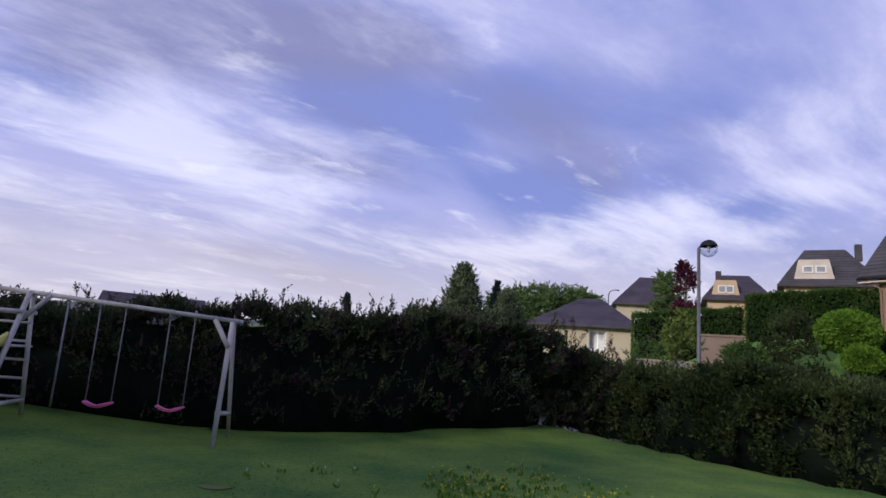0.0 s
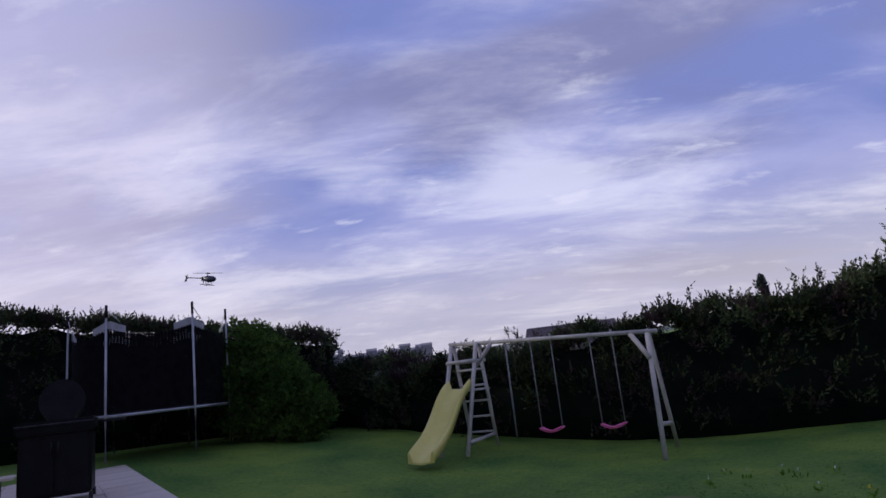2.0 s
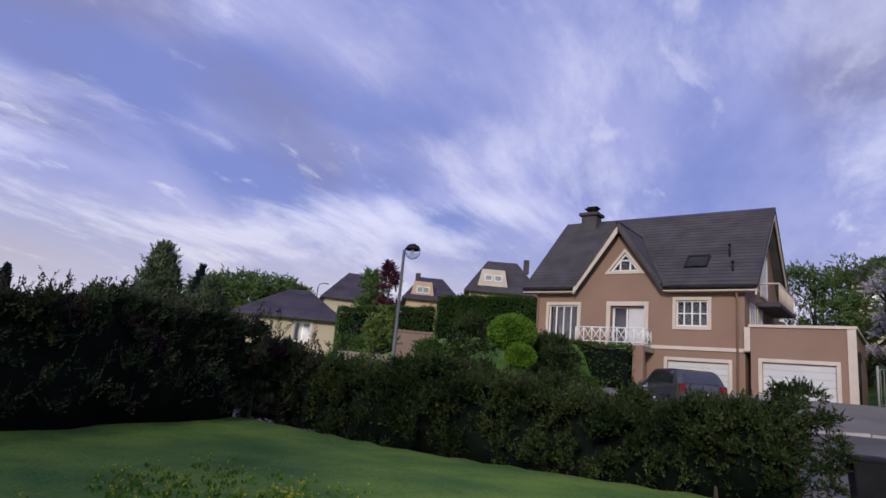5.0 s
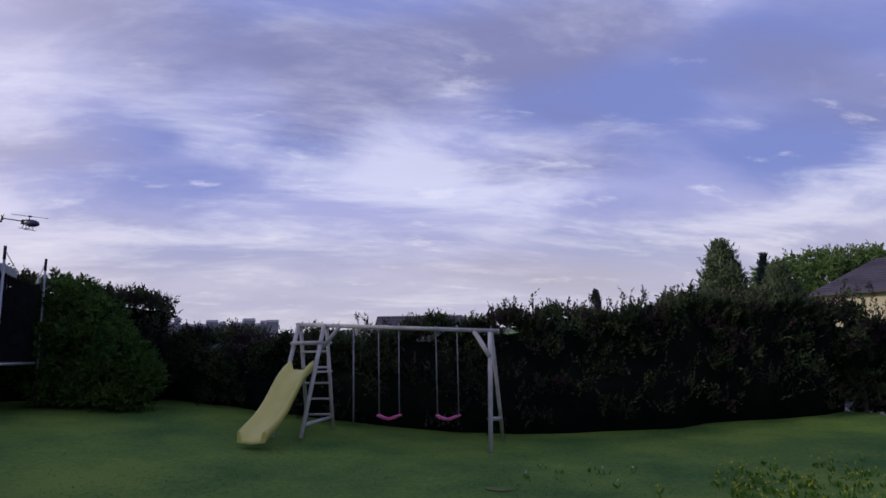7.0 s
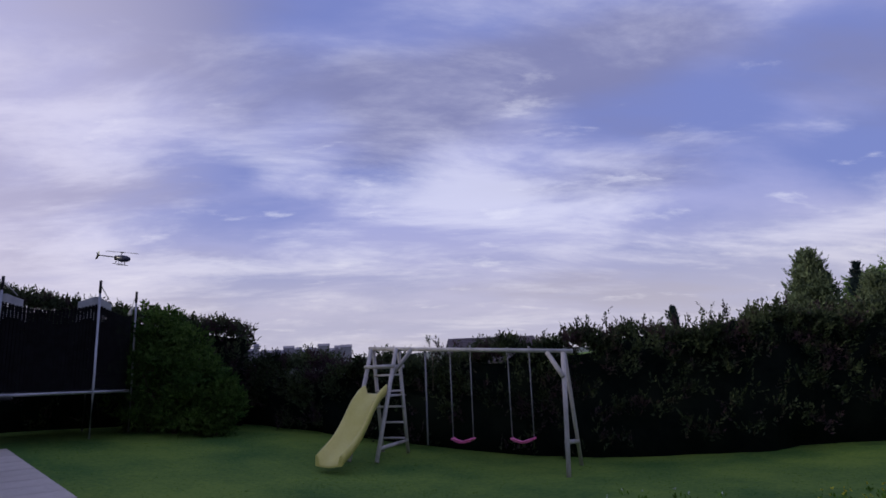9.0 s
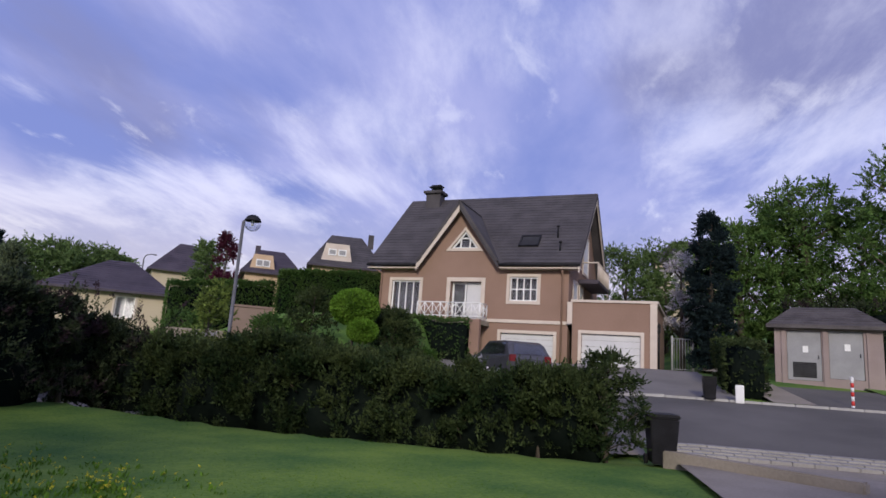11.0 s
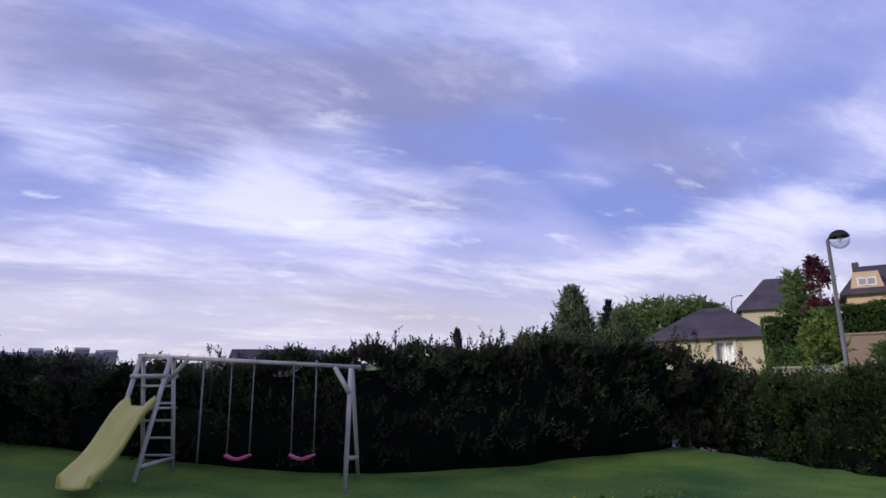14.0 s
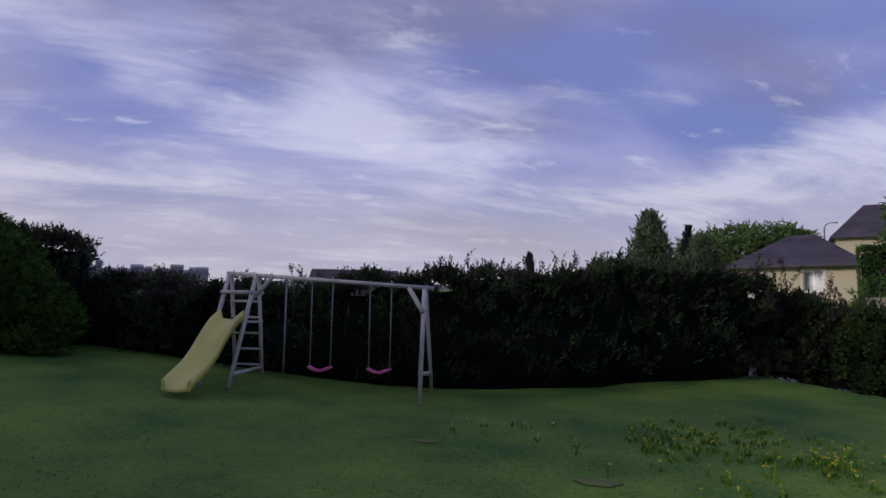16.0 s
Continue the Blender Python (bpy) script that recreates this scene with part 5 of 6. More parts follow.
    wall_with_holes(bm, -5.62, -4.72, 2.0, 4.08, 0.28, 0.34, [])
    part("door_leaf", bm, M["garage_white"], dr)
    bm = bmesh.new()
    wall_with_holes(bm, -6.48, -5.66, 2.0, 4.08, 0.28, 0.34, [(-6.38, -5.74, 2.1, 4.0)])
    part("side_light_frame", bm, M["white"], dr)
    bm = bmesh.new()
    box(bm, -6.38, -5.74, 0.30, 0.31, 2.1, 4.0)
    part("pane", bm, M["glass"], dr).visible_shadow = False
    # dark sheet behind the door glass, painted as the unlit hall
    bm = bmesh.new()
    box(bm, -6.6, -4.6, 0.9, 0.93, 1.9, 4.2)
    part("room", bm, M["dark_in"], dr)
    # string course and garage doors
    bm = bmesh.new()
    box(bm, -4.9, 0.28, -0.07, -0.003, 1.95, 2.12)
    part("string_course", bm, M["render_trim"], root)

    def garage_door(x0, x1, z1, y):
        g = new("garage_door")
        g.parent = root
        bm = bmesh.new()
        wall_with_holes(bm, x0 - 0.16, x1 + 0.16, 0, z1 + 0.16, y - 0.06, y - 0.002, [(x0, x1, -1, z1)])
        part("surround", bm, M["render_trim"], g)
        for k in range(5):
            bm = bmesh.new()
            bbox(bm, x0, x1, y + 0.10, y + 0.15, z1 * k / 5 + 0.004, z1 * (k + 1) / 5 - 0.004, 0.012)
            part("door_panel", bm, M["garage_white"], g)
    garage_door(-3.5, -0.7, 1.42, 0.0)
    # flat-roofed garage beside the house
    bm = bmesh.new()
    wall_with_holes(bm, 0.28, 4.25, -0.3, 3.1, -0.25, 0.05, [(0.75, 3.55, 0.0, 1.55)])
    part("garage_wall", bm, M["render"], root)
    bm = bmesh.new()
    box(bm, 3.95, 4.25, 0.052, 7.5, -0.3, 3.1)
    part("garage_wall", bm, M["render"], root)
    bm = bmesh.new()
    box(bm, 0.02, 3.94, 0.06, 7.5, 2.6, 2.75)
    part("garage_roof", bm, M["concrete"], root)
    bm = bmesh.new()
    box(bm, 0.2, 4.35, -0.33, 0.12, 3.1, 3.22)
    part("coping", bm, M["render_trim"], root)
    bm = bmesh.new()
    box(bm, 3.88, 4.35, 0.124, 7.5, 3.1, 3.22)
    part("coping", bm, M["render_trim"], root)
    bm = bmesh.new()
    box(bm, 3.98, 4.30, -0.30, -0.252, 0, 3.1)
    part("corner_trim", bm, M["render_trim"], root)
    bm = bmesh.new()
    box(bm, 0.02, 0.27, -0.30, 0.05, 2.0, 3.1)
    part("corner_trim", bm, M["render_trim"], root)
    garage_door(0.75, 3.55, 1.55, -0.25)
    bm = bmesh.new()
    tube(bm, [(4.34, 0.2, 0), (4.34, 0.2, 2.2)], 0.045, 8)
    bbox(bm, 4.27, 4.42, 0.1, 0.3, 1.75, 2.15, 0.02)
    part("downpipe", bm, M["dark_metal"], root)
    # balustrade and stair cheek at the front door
    def rail_panel(x0, x1, y0, y1):
        p = new("balustrade_panel")
        p.parent = root
        a, b = Vector((x0, y0, 0)), Vector((x1, y1, 0))
        for z in (2.12, 2.82):
            bm = bmesh.new()
            tube(bm, [a + Vector((0, 0, z)), b + Vector((0, 0, z))], 0.035, 6)
            part("rail", bm, M["white"], p)
        nseg = 4 if abs(x1 - x0) > 1 else 2
        for k in range(nseg + 1):
            q = a.lerp(b, k / nseg)
            bm = bmesh.new()
            tube(bm, [q + Vector((0, 0, 1.95)), q + Vector((0, 0, 2.82))], 0.03, 6)
            part("baluster", bm, M["white"], p)
            if k < nseg:
                q2 = a.lerp(b, (k + 1) / nseg)
                for u, v in ((2.15, 2.8), (2.8, 2.15)):
                    bm = bmesh.new()
                    tube(bm, [q + Vector((0, 0, u)), q2 + Vector((0, 0, v))], 0.02, 6)
                    part("cross_bar", bm, M["white"], p)
    rail_panel(-7.9, -6.1, -1.15, -1.15)
    rail_panel(-6.1, -4.35, -1.15, -1.15)
    rail_panel(-4.3, -4.3, -1.15, -0.1)
    bm = bmesh.new()
    box(bm, -8.4, -4.15, -1.3, -0.003, 1.7, 1.95)
    box(bm, -8.4, -5.0, -1.3, -0.003, 0.2, 1.7)
    part("landing", bm, M["concrete"], root)
    bm = bmesh.new()
    prism(bm, [(-4.15, 0.0), (-4.15, 1.95), (-4.9, 1.95), (-6.2, -0.1)], -1.62, -1.34)
    part("stair_cheek", bm, M["render"], root)
    bm = bmesh.new()
    prism(bm, [(-4.85, 2.03), (-5.1, 2.03), (-6.45, -0.1), (-6.2, -0.1)], -1.66, -1.30)
    part("cheek_coping", bm, M["render_trim"], root)
    # balcony and openings on the right gable end
    bl = new("balcony")
    bl.parent = root
    bm = bmesh.new()
    bbox(bm, 0.0, 1.1, 2.6, 7.2, 4.45, 4.68, 0.03)
    part("balcony_slab", bm, M["roof_brown"], bl)
    for y in np.linspace(2.7, 7.1, 12):
        bm = bmesh.new()
        tube(bm, [(1.05, y, 4.68), (1.05, y, 5.6)], 0.03, 6)
        part("baluster", bm, M["render_trim"], bl)
    bm = bmesh.new()
    tube(bm, [(1.05, 2.65, 5.62), (1.05, 7.15, 5.62)], 0.045, 6)
    tube(bm, [(0.05, 2.65, 5.62), (1.05, 2.65, 5.62)], 0.045, 6)
    part("handrail", bm, M["render_trim"], bl)
    for y0, y1, z0, z1 in ((1.2, 2.3, 3.15, 4.3), (3.0, 4.0, 3.1, 4.3), (4.0, 5.6, 5.3, 7.4)):
        bm = bmesh.new()
        b2 = bmesh.new()
        wall_with_holes(b2, y0 - 0.14, y1 + 0.14, z0 - 0.14, z1 + 0.14, -0.05, -0.002, [(y0, y1, z0, z1)])
        merge(bm, b2, Matrix.Rotation(radians(90), 4, "Z"))
        w = part("window_surround", bm, M["render_trim"], root)
        bm = bmesh.new()
        box(bm, 0.004, 0.02, y0, y1, z0, z1)
        part("shutter", bm, M["white"], w)
    return root


salmon_house(pose(25.47, 18.67, 2.06, 0, 0, -64.8))


def plain_house(name, m, w, d, eave, ridge, wall_m, roof_m, label, hip=1.0, wins=(), half_hip=False, chimney=None, ov=0.5):
    """A house seen from afar: walls, hipped or gabled roof, windows that are set in."""
    root = thing(name, m, label, "house")
    bm = bmesh.new()
    wall_with_holes(bm, -w / 2, w / 2, -3, eave, 0, 0.3, [(a, b, c, e) for a, b, c, e in wins])
    part("wall", bm, M[wall_m], root)
    for x0, x1 in ((-w / 2, -w / 2 + 0.3), (w / 2 - 0.3, w / 2)):
        bm = bmesh.new()
        box(bm, x0, x1, 0.302, d, -3, eave)
        if hip == 0:
            va = [bm.verts.new((x, y, z)) for x in (x0, x1) for y, z in ((0.302, eave), (d, eave), (d / 2, ridge - 0.1))]
            bm.faces.new(va[:3])
            bm.faces.new(va[5:2:-1])
            bm.faces.new((va[0], va[2], va[5], va[3]))
            bm.faces.new((va[1], va[4], va[5], va[2]))
        part("wall", bm, M[wall_m], root)
    bm = bmesh.new()
    box(bm, -w / 2 + 0.3, w / 2 - 0.3, d - 0.3, d, -3, eave)
    part("wall", bm, M[wall_m], root)
    hx = hip * min(w / 2 * 0.92, d / 2)
    a = [(-w / 2 - ov, -ov, eave - 0.05), (w / 2 + ov, -ov, eave - 0.05), (w / 2 + ov, d + ov, eave - 0.05), (-w / 2 - ov, d + ov, eave - 0.05)]
    r = [(-w / 2 - ov + hx, d / 2, ridge), (w / 2 + ov - hx, d / 2, ridge)]
    bm = bmesh.new()
    v = [bm.verts.new(p) for p in a + r]
    for f in ((0, 1, 5, 4), (2, 3, 4, 5), (1, 2, 5), (3, 0, 4), (3, 2, 1, 0)):
        bm.faces.new([v[i] for i in f])
    rf = part("roof", bm, M[roof_m], root)
    # courses on the front slope
    nrow = 14
    for k in range(nrow):
        t0, t1 = k / nrow, min(1.0, (k + 1.1) / nrow)
        p = [Vector(a[0]).lerp(Vector(r[0]), t0), Vector(a[1]).lerp(Vector(r[1]), t0), Vector(a[1]).lerp(Vector(r[1]), t1), Vector(a[0]).lerp(Vector(r[0]), t1)]
        nr = (p[1] - p[0]).cross(p[3] - p[0]).normalized()
        bm = bmesh.new()
        sheet(bm, [p[0] + nr * 0.05, p[1] + nr * 0.05, p[2] + nr * 0.015, p[3] + nr * 0.015], 0.02)
        part("slate_course", bm, M[roof_m], rf)
    bm = bmesh.new()
    box(bm, -w / 2 - ov, w / 2 + ov, -ov - 0.06, -ov - 0.002, eave - 0.16, eave)
    part("gutter", bm, M["roof_brown"], root)
    for a_, b_, c_, e_ in wins:
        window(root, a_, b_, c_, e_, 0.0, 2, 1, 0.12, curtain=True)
    if chimney:
        bm = bmesh.new()
        bbox(bm, chimney - 0.26, chimney + 0.26, d / 2 - 0.25, d / 2 + 0.25, ridge - 1.0, ridge + 0.4, 0.03)
        part("chimney", bm, M[roof_m], root)
    return root


def house_at(name, az, r, turn, base, *a, **k):
    x, y = r * math.sin(radians(az)), r * math.cos(radians(az))
    return plain_house(name, pose(x, y, base, 0, 0, -az + turn), *a, **k)


house_at("house", 13.4, 44, -8, 0.65, 6.9, 8.0, 4.2, 6.5, "cream", "roof_brown", "cream single-storey house with dark hipped slate roof", hip=1.0, wins=((0.45, 1.6, 2.5, 3.85), (-2.8, -2.3, 2.6, 3.2), (-1.9, -1.4, 2.6, 3.2)))
house_at("house", 19.2, 66, 6, 4.0, 6.5, 7.0, 4.9, 8.2, "cream", "roof_brown", "cream house with grey hipped roof up the hill", hip=1.0, wins=((0.8, 1.9, 2.6, 3.9),))
h3 = house_at("house", 26.3, 62, 4, 4.0, 5.2, 7.5, 5.2, 8.0, "tan", "roof_brown", "tan house with brown roof and large dormer", hip=0.8, wins=((-1.8, -0.4, 2.6, 3.9),), chimney=-1.5)
h4 = house_at("house", 32.9, 56, 4, 4.3, 6.2, 8.0, 5.4, 9.0, "tan", "roof", "tan house with steep grey roof and white dormer", hip=0.75, wins=((-1.6, -0.4, 2.4, 3.6),), chimney=2.4)
for hs, x0, x1, z0, z1 in ((h3, -2.3, 0.2, 5.3, 7.0), (h4, -2.4, 0.4, 5.9, 7.5)):
    bm = bmesh.new()
    prism(bm, [(x0, z0), (x1, z0), (x1 - 0.35, z1), (x0 + 0.35, z1)], 0.15, 3.2)
    dm = part("dormer", bm, M["tan" if hs is h3 else "render_trim"], hs)
    for k in range(2):
        xa = x0 + 0.6 + k * (x1 - x0 - 1.9)
        bm = bmesh.new()
        wall_with_holes(bm, xa, xa + 0.75, z0 + 0.5, z1 - 0.5, 0.08, 0.14, [(xa + 0.1, xa + 0.65, z0 + 0.6, z1 - 0.6)])
        part("window_frame", bm, M["white"], dm)
        bm = bmesh.new()
        box(bm, xa + 0.1, xa + 0.65, 0.11, 0.13, z0 + 0.6, z1 - 0.6)
        part("pane", bm, M["hut_door"], dm)
house_at("house", -24.6, 36, 2, 0.0, 5.0, 7.0, 2.6, 4.15, "cream", "roof_brown", "low house with dark roof behind the garden hedge", hip=0.12)
house_at("house", 64.6, 62, 0, 7.2, 7.0, 8.0, 5.6, 8.4, "cream", "roof_brown", "cream house with brown roof among the trees", hip=0.6, wins=((-2.2, -1.0, 3.6, 4.9), (0.6, 1.8, 3.6, 4.9)))


def hut(m):
    root = thing("transformer_hut", m, "small pinkish utility hut with grey metal doors and shingled hip roof", "hut")
    w, d, h, rz = 3.8, 3.0, 2.35, 3.3
    bm = bmesh.new()
    wall_with_holes(bm, -w / 2, w / 2, -0.4, h, 0, 0.2, [(-1.45, -0.2, 0.12, 2.15), (0.05, 1.25, 0.25, 2.2)])
    part("wall", bm, M["hut"], root)
    for x0 in (-w / 2, w / 2 - 0.2):
        bm = bmesh.new()
        box(bm, x0, x0 + 0.2, 0.202, d, -0.4, h)
        part("wall", bm, M["hut"], root)
    bm = bmesh.new()
    box(bm, -w / 2 + 0.2, w / 2 - 0.2, d - 0.2, d, -0.4, h)
    part("wall", bm, M["hut"], root)
    for x0, x1, z0, z1 in ((-1.45, -0.2, 0.12, 2.15), (0.05, 1.25, 0.25, 2.2)):
        bm = bmesh.new()
        bbox(bm, x0 + 0.01, x1 - 0.01, 0.05, 0.10, z0 + 0.01, z1 - 0.01, 0.008)
        dr = part("door", bm, M["hut_door"], root)
        bm = bmesh.new()
        mx = (x0 + x1) / 2 + 0.05
        box(bm, mx - 0.1, mx + 0.1, 0.03, 0.046, z0 + 1.15, z0 + 1.42)
        part("warning_plate", bm, M["white"], dr)
        bm = bmesh.new()
        tube(bm, [(x1 - 0.12, 0.02, z0 + 0.9), (x1 - 0.12, 0.02, z0 + 1.05)], 0.015, 6)
        part("handle", bm, M["dark_metal"], dr)
    for k in range(9):
        bm = bmesh.new()
        sheet(bm, [(-1.25, 0.03, 0.25 + k * 0.07), (-0.4, 0.03, 0.25 + k * 0.07), (-0.4, 0.046, 0.31 + k * 0.07), (-1.25, 0.046, 0.31 + k * 0.07)], 0.008)
        part("vent_slat", bm, M["dark_metal"], root)
    for x in (-1.58, -0.08, 1.42):
        bm = bmesh.new()
        box(bm, x - 0.07, x + 0.07, -0.05, -0.003, -0.1, h)
        part("pilaster", bm, M["hut"], root)
    ov = 0.28
    a = [(-w / 2 - ov, -ov), (w / 2 + ov, -ov), (w / 2 + ov, d + ov), (-w / 2 - ov, d + ov)]
    r = [(-w / 2 + 0.75, d / 2), (w / 2 - 0.75, d / 2)]
    bm = bmesh.new()
    v = [bm.verts.new((*p, h + 0.02)) for p in a] + [bm.verts.new((*p, rz)) for p in r]
    for f in ((0, 1, 5, 4), (2, 3, 4, 5), (1, 2, 5), (3, 0, 4), (3, 2, 1, 0)):
        bm.faces.new([v[i] for i in f])
    rf = part("roof", bm, M["hut_roof"], root)
    A = [Vector((*p, h + 0.02)) for p in a]
    Rr = [Vector((*p, rz)) for p in r]
    for i0, i1, r0, r1 in ((0, 1, 0, 1), (3, 0, 0, 0), (1, 2, 1, 1)):
        for k in range(8):
            t0, t1 = k / 8, min(0.995, (k + 1.1) / 8)
            p = [A[i0].lerp(Rr[r0], t0), A[i1].lerp(Rr[r1], t0), A[i1].lerp(Rr[r1], t1), A[i0].lerp(Rr[r0], t1)]
            nr = (p[1] - p[0]).cross(p[3] - p[0]).normalized()
            bm = bmesh.new()
            sheet(bm, [p[0] + nr * 0.04, p[1] + nr * 0.04, p[2] + nr * 0.012, p[3] + nr * 0.012], 0.02)
            part("shingle_course", bm, M["hut_roof"], rf)
    bm = bmesh.new()
    wall_with_holes(bm, -w / 2 - ov - 0.03, w / 2 + ov + 0.03, h - 0.1, h + 0.06, -ov - 0.05, -ov - 0.004, [])
    part("fascia", bm, M["hut_roof"], root)
    return root


hut(ground_at(74.3, 29.8, -74.3 + 4, 0.08))


def meter_box(m, s=1.0):
    root = thing("meter_box", m, "pale grey utility cabinet beside the hut", "cabinet")
    bm = bmesh.new()
    bbox(bm, -0.25 * s, 0.25 * s, 0, 0.3 * s, 0, 1.15 * s, 0.02)
    part("body", bm, M["white"], root)
    bm = bmesh.new()
    bbox(bm, -0.22 * s, 0.22 * s, -0.02, -0.003, 0.12 * s, 1.05 * s, 0.006)
    part("door", bm, M["white"], root)


meter_box(ground_at(79.6, 29.3, -79))
meter_box(ground_at(68.0, 22.6, -67, 0.05), 0.52)


def bollard(m):
    root = thing("bollard", m, "thin red and white striped street bollard", "bollard", "bollards before the hut")
    for k in range(7):
        bm = bmesh.new()
        tube(bm, [(0, 0, k * 0.145), (0, 0, (k + 1) * 0.145)], 0.05, 12)
        part("stripe", bm, M["white" if k % 2 == 0 else "red"], root)
    bm = bmesh.new()
    tube(bm, [(0, 0, 1.015), (0, 0, 1.05), (0, 0, 1.07)], [0.055, 0.05, 0.02], 12)
    part("cap", bm, M["white"], root)
    return root


b1 = bollard(ground_at(75.8, 24.4))
copy_thing(b1, ground_at(79.9, 25.4))


def wheelie_bin(m, s, label):
    root = thing("wheelie_bin", m, label, "bin", "bins by the street")
    bm = bmesh.new()
    a = [(-0.22 * s, -0.26 * s, 0.06 * s), (0.22 * s, -0.26 * s, 0.06 * s), (0.22 * s, 0.26 * s, 0.06 * s), (-0.22 * s, 0.26 * s, 0.06 * s)]
    b = [(-0.285 * s, -0.33 * s, 0.95 * s), (0.285 * s, -0.33 * s, 0.95 * s), (0.285 * s, 0.36 * s, 0.95 * s), (-0.285 * s, 0.36 * s, 0.95 * s)]
    va, vb = [bm.verts.new(p) for p in a], [bm.verts.new(p) for p in b]
    bm.faces.new(va[::-1])
    bm.faces.new(vb)
    for i in range(4):
        bm.faces.new((va[i], va[(i + 1) % 4], vb[(i + 1) % 4], vb[i]))
    bmesh.ops.bevel(bm, geom=bm.edges[:], offset=0.02, segments=2, affect="EDGES")
    part("body", bm, M["bin"], root)
    bm = bmesh.new()
    bbox(bm, -0.31 * s, 0.31 * s, -0.36 * s, 0.40 * s, 0.955 * s, 1.04 * s, 0.03)
    part("lid", bm, M["bin"], root)
    bm = bmesh.new()
    tube(bm, [(-0.24 * s, 0.44 * s, 0.93 * s), (0.24 * s, 0.44 * s, 0.93 * s)], 0.018, 8)
    part("handle", bm, M["bin"], root)
    for x in (-0.26, 0.26):
        bm = bmesh.new()
        tube(bm, [((x - 0.03) * s, 0.25 * s, 0.1 * s), ((x + 0.03) * s, 0.25 * s, 0.1 * s)], 0.1 * s, 16)
        part("wheel", bm, M["tyre"], root)


wheelie_bin(ground_at(61.9, 13.7, -50, 0.02), 1.0, "black wheelie bin at the end of the hedge")
wheelie_bin(ground_at(65.7, 22.6, -60, 0.05), 0.76, "dark wheelie bin across the street")


def street_lamp(m, tall):
    root = thing("street_lamp", m, "grey street lamp with a round clear globe", "street lamp")
    bm = bmesh.new()
    tube(bm, [(0, 0, 0), (0, 0, 1.1), (0, 0, 1.15), (0, 0, tall - 0.1)], [0.08, 0.075, 0.052, 0.04], 12)
    part("pole", bm, M["lamp_pole"], root)
    bm = bmesh.new()
    tube(bm, [(0, 0, tall - 0.12), (0.08, 0, tall - 0.02), (0.22, 0, tall)], 0.03, 8)
    part("arm", bm, M["lamp_pole"], root)
    bm = bmesh.new()
    bmesh.ops.create_uvsphere(bm, u_segments=24, v_segments=14, radius=0.23, matrix=Matrix.Translation((0.24, 0, tall - 0.12)))
    bmesh.ops.delete(bm, geom=[v for v in bm.verts if v.co.z < tall - 0.11], context="VERTS")
    bmesh.ops.solidify(bm, geom=bm.faces[:], thickness=0.012)
    part("hood", bm, M["dark_metal"], root, "dark upper hood")
    bm = bmesh.new()
    bmesh.ops.create_uvsphere(bm, u_segments=24, v_segments=14, radius=0.222, matrix=Matrix.Translation((0.24, 0, tall - 0.125)))
    bmesh.ops.delete(bm, geom=[v for v in bm.verts if v.co.z > tall - 0.12], context="VERTS")
    bmesh.ops.solidify(bm, geom=bm.faces[:], thickness=0.008)
    part("globe", bm, M["glass"], root, "clear glass lower globe")
    bm = bmesh.new()
    tube(bm, [(0.24, 0, tall - 0.02), (0.24, 0, tall - 0.2)], [0.05, 0.03], 8)
    part("bulb_holder", bm, M["white"], root)


lx, ly = 17.0 * math.sin(radians(23.2)), 17.0 * math.cos(radians(23.2))
street_lamp(pose(lx, ly, ground_z(lx, ly) + 0.05, 0, 0, -23.2), 1.7 + 17 * math.tan(radians(11.45)) - ground_z(lx, ly))


fx, fy = 58 * math.sin(radians(15.6)), 58 * math.cos(radians(15.6))
far_pole = thing("far_street_lamp", pose(fx, fy, ground_z(fx, fy), 0, 0, -15), "thin grey curved street lamp far up the hill", "street lamp")
bm = bmesh.new()
far_top = 1.7 + 58 * math.tan(radians(7.4)) - ground_z(fx, fy)
tube(bm, [(0, 0, -0.1), (0, 0, far_top - 0.5), (0.12, 0, far_top - 0.15), (0.5, 0, far_top), (0.95, 0, far_top - 0.03)], [0.07, 0.05, 0.045, 0.04, 0.06], 8)
part("pole", bm, M["lamp_pole"], far_pole)


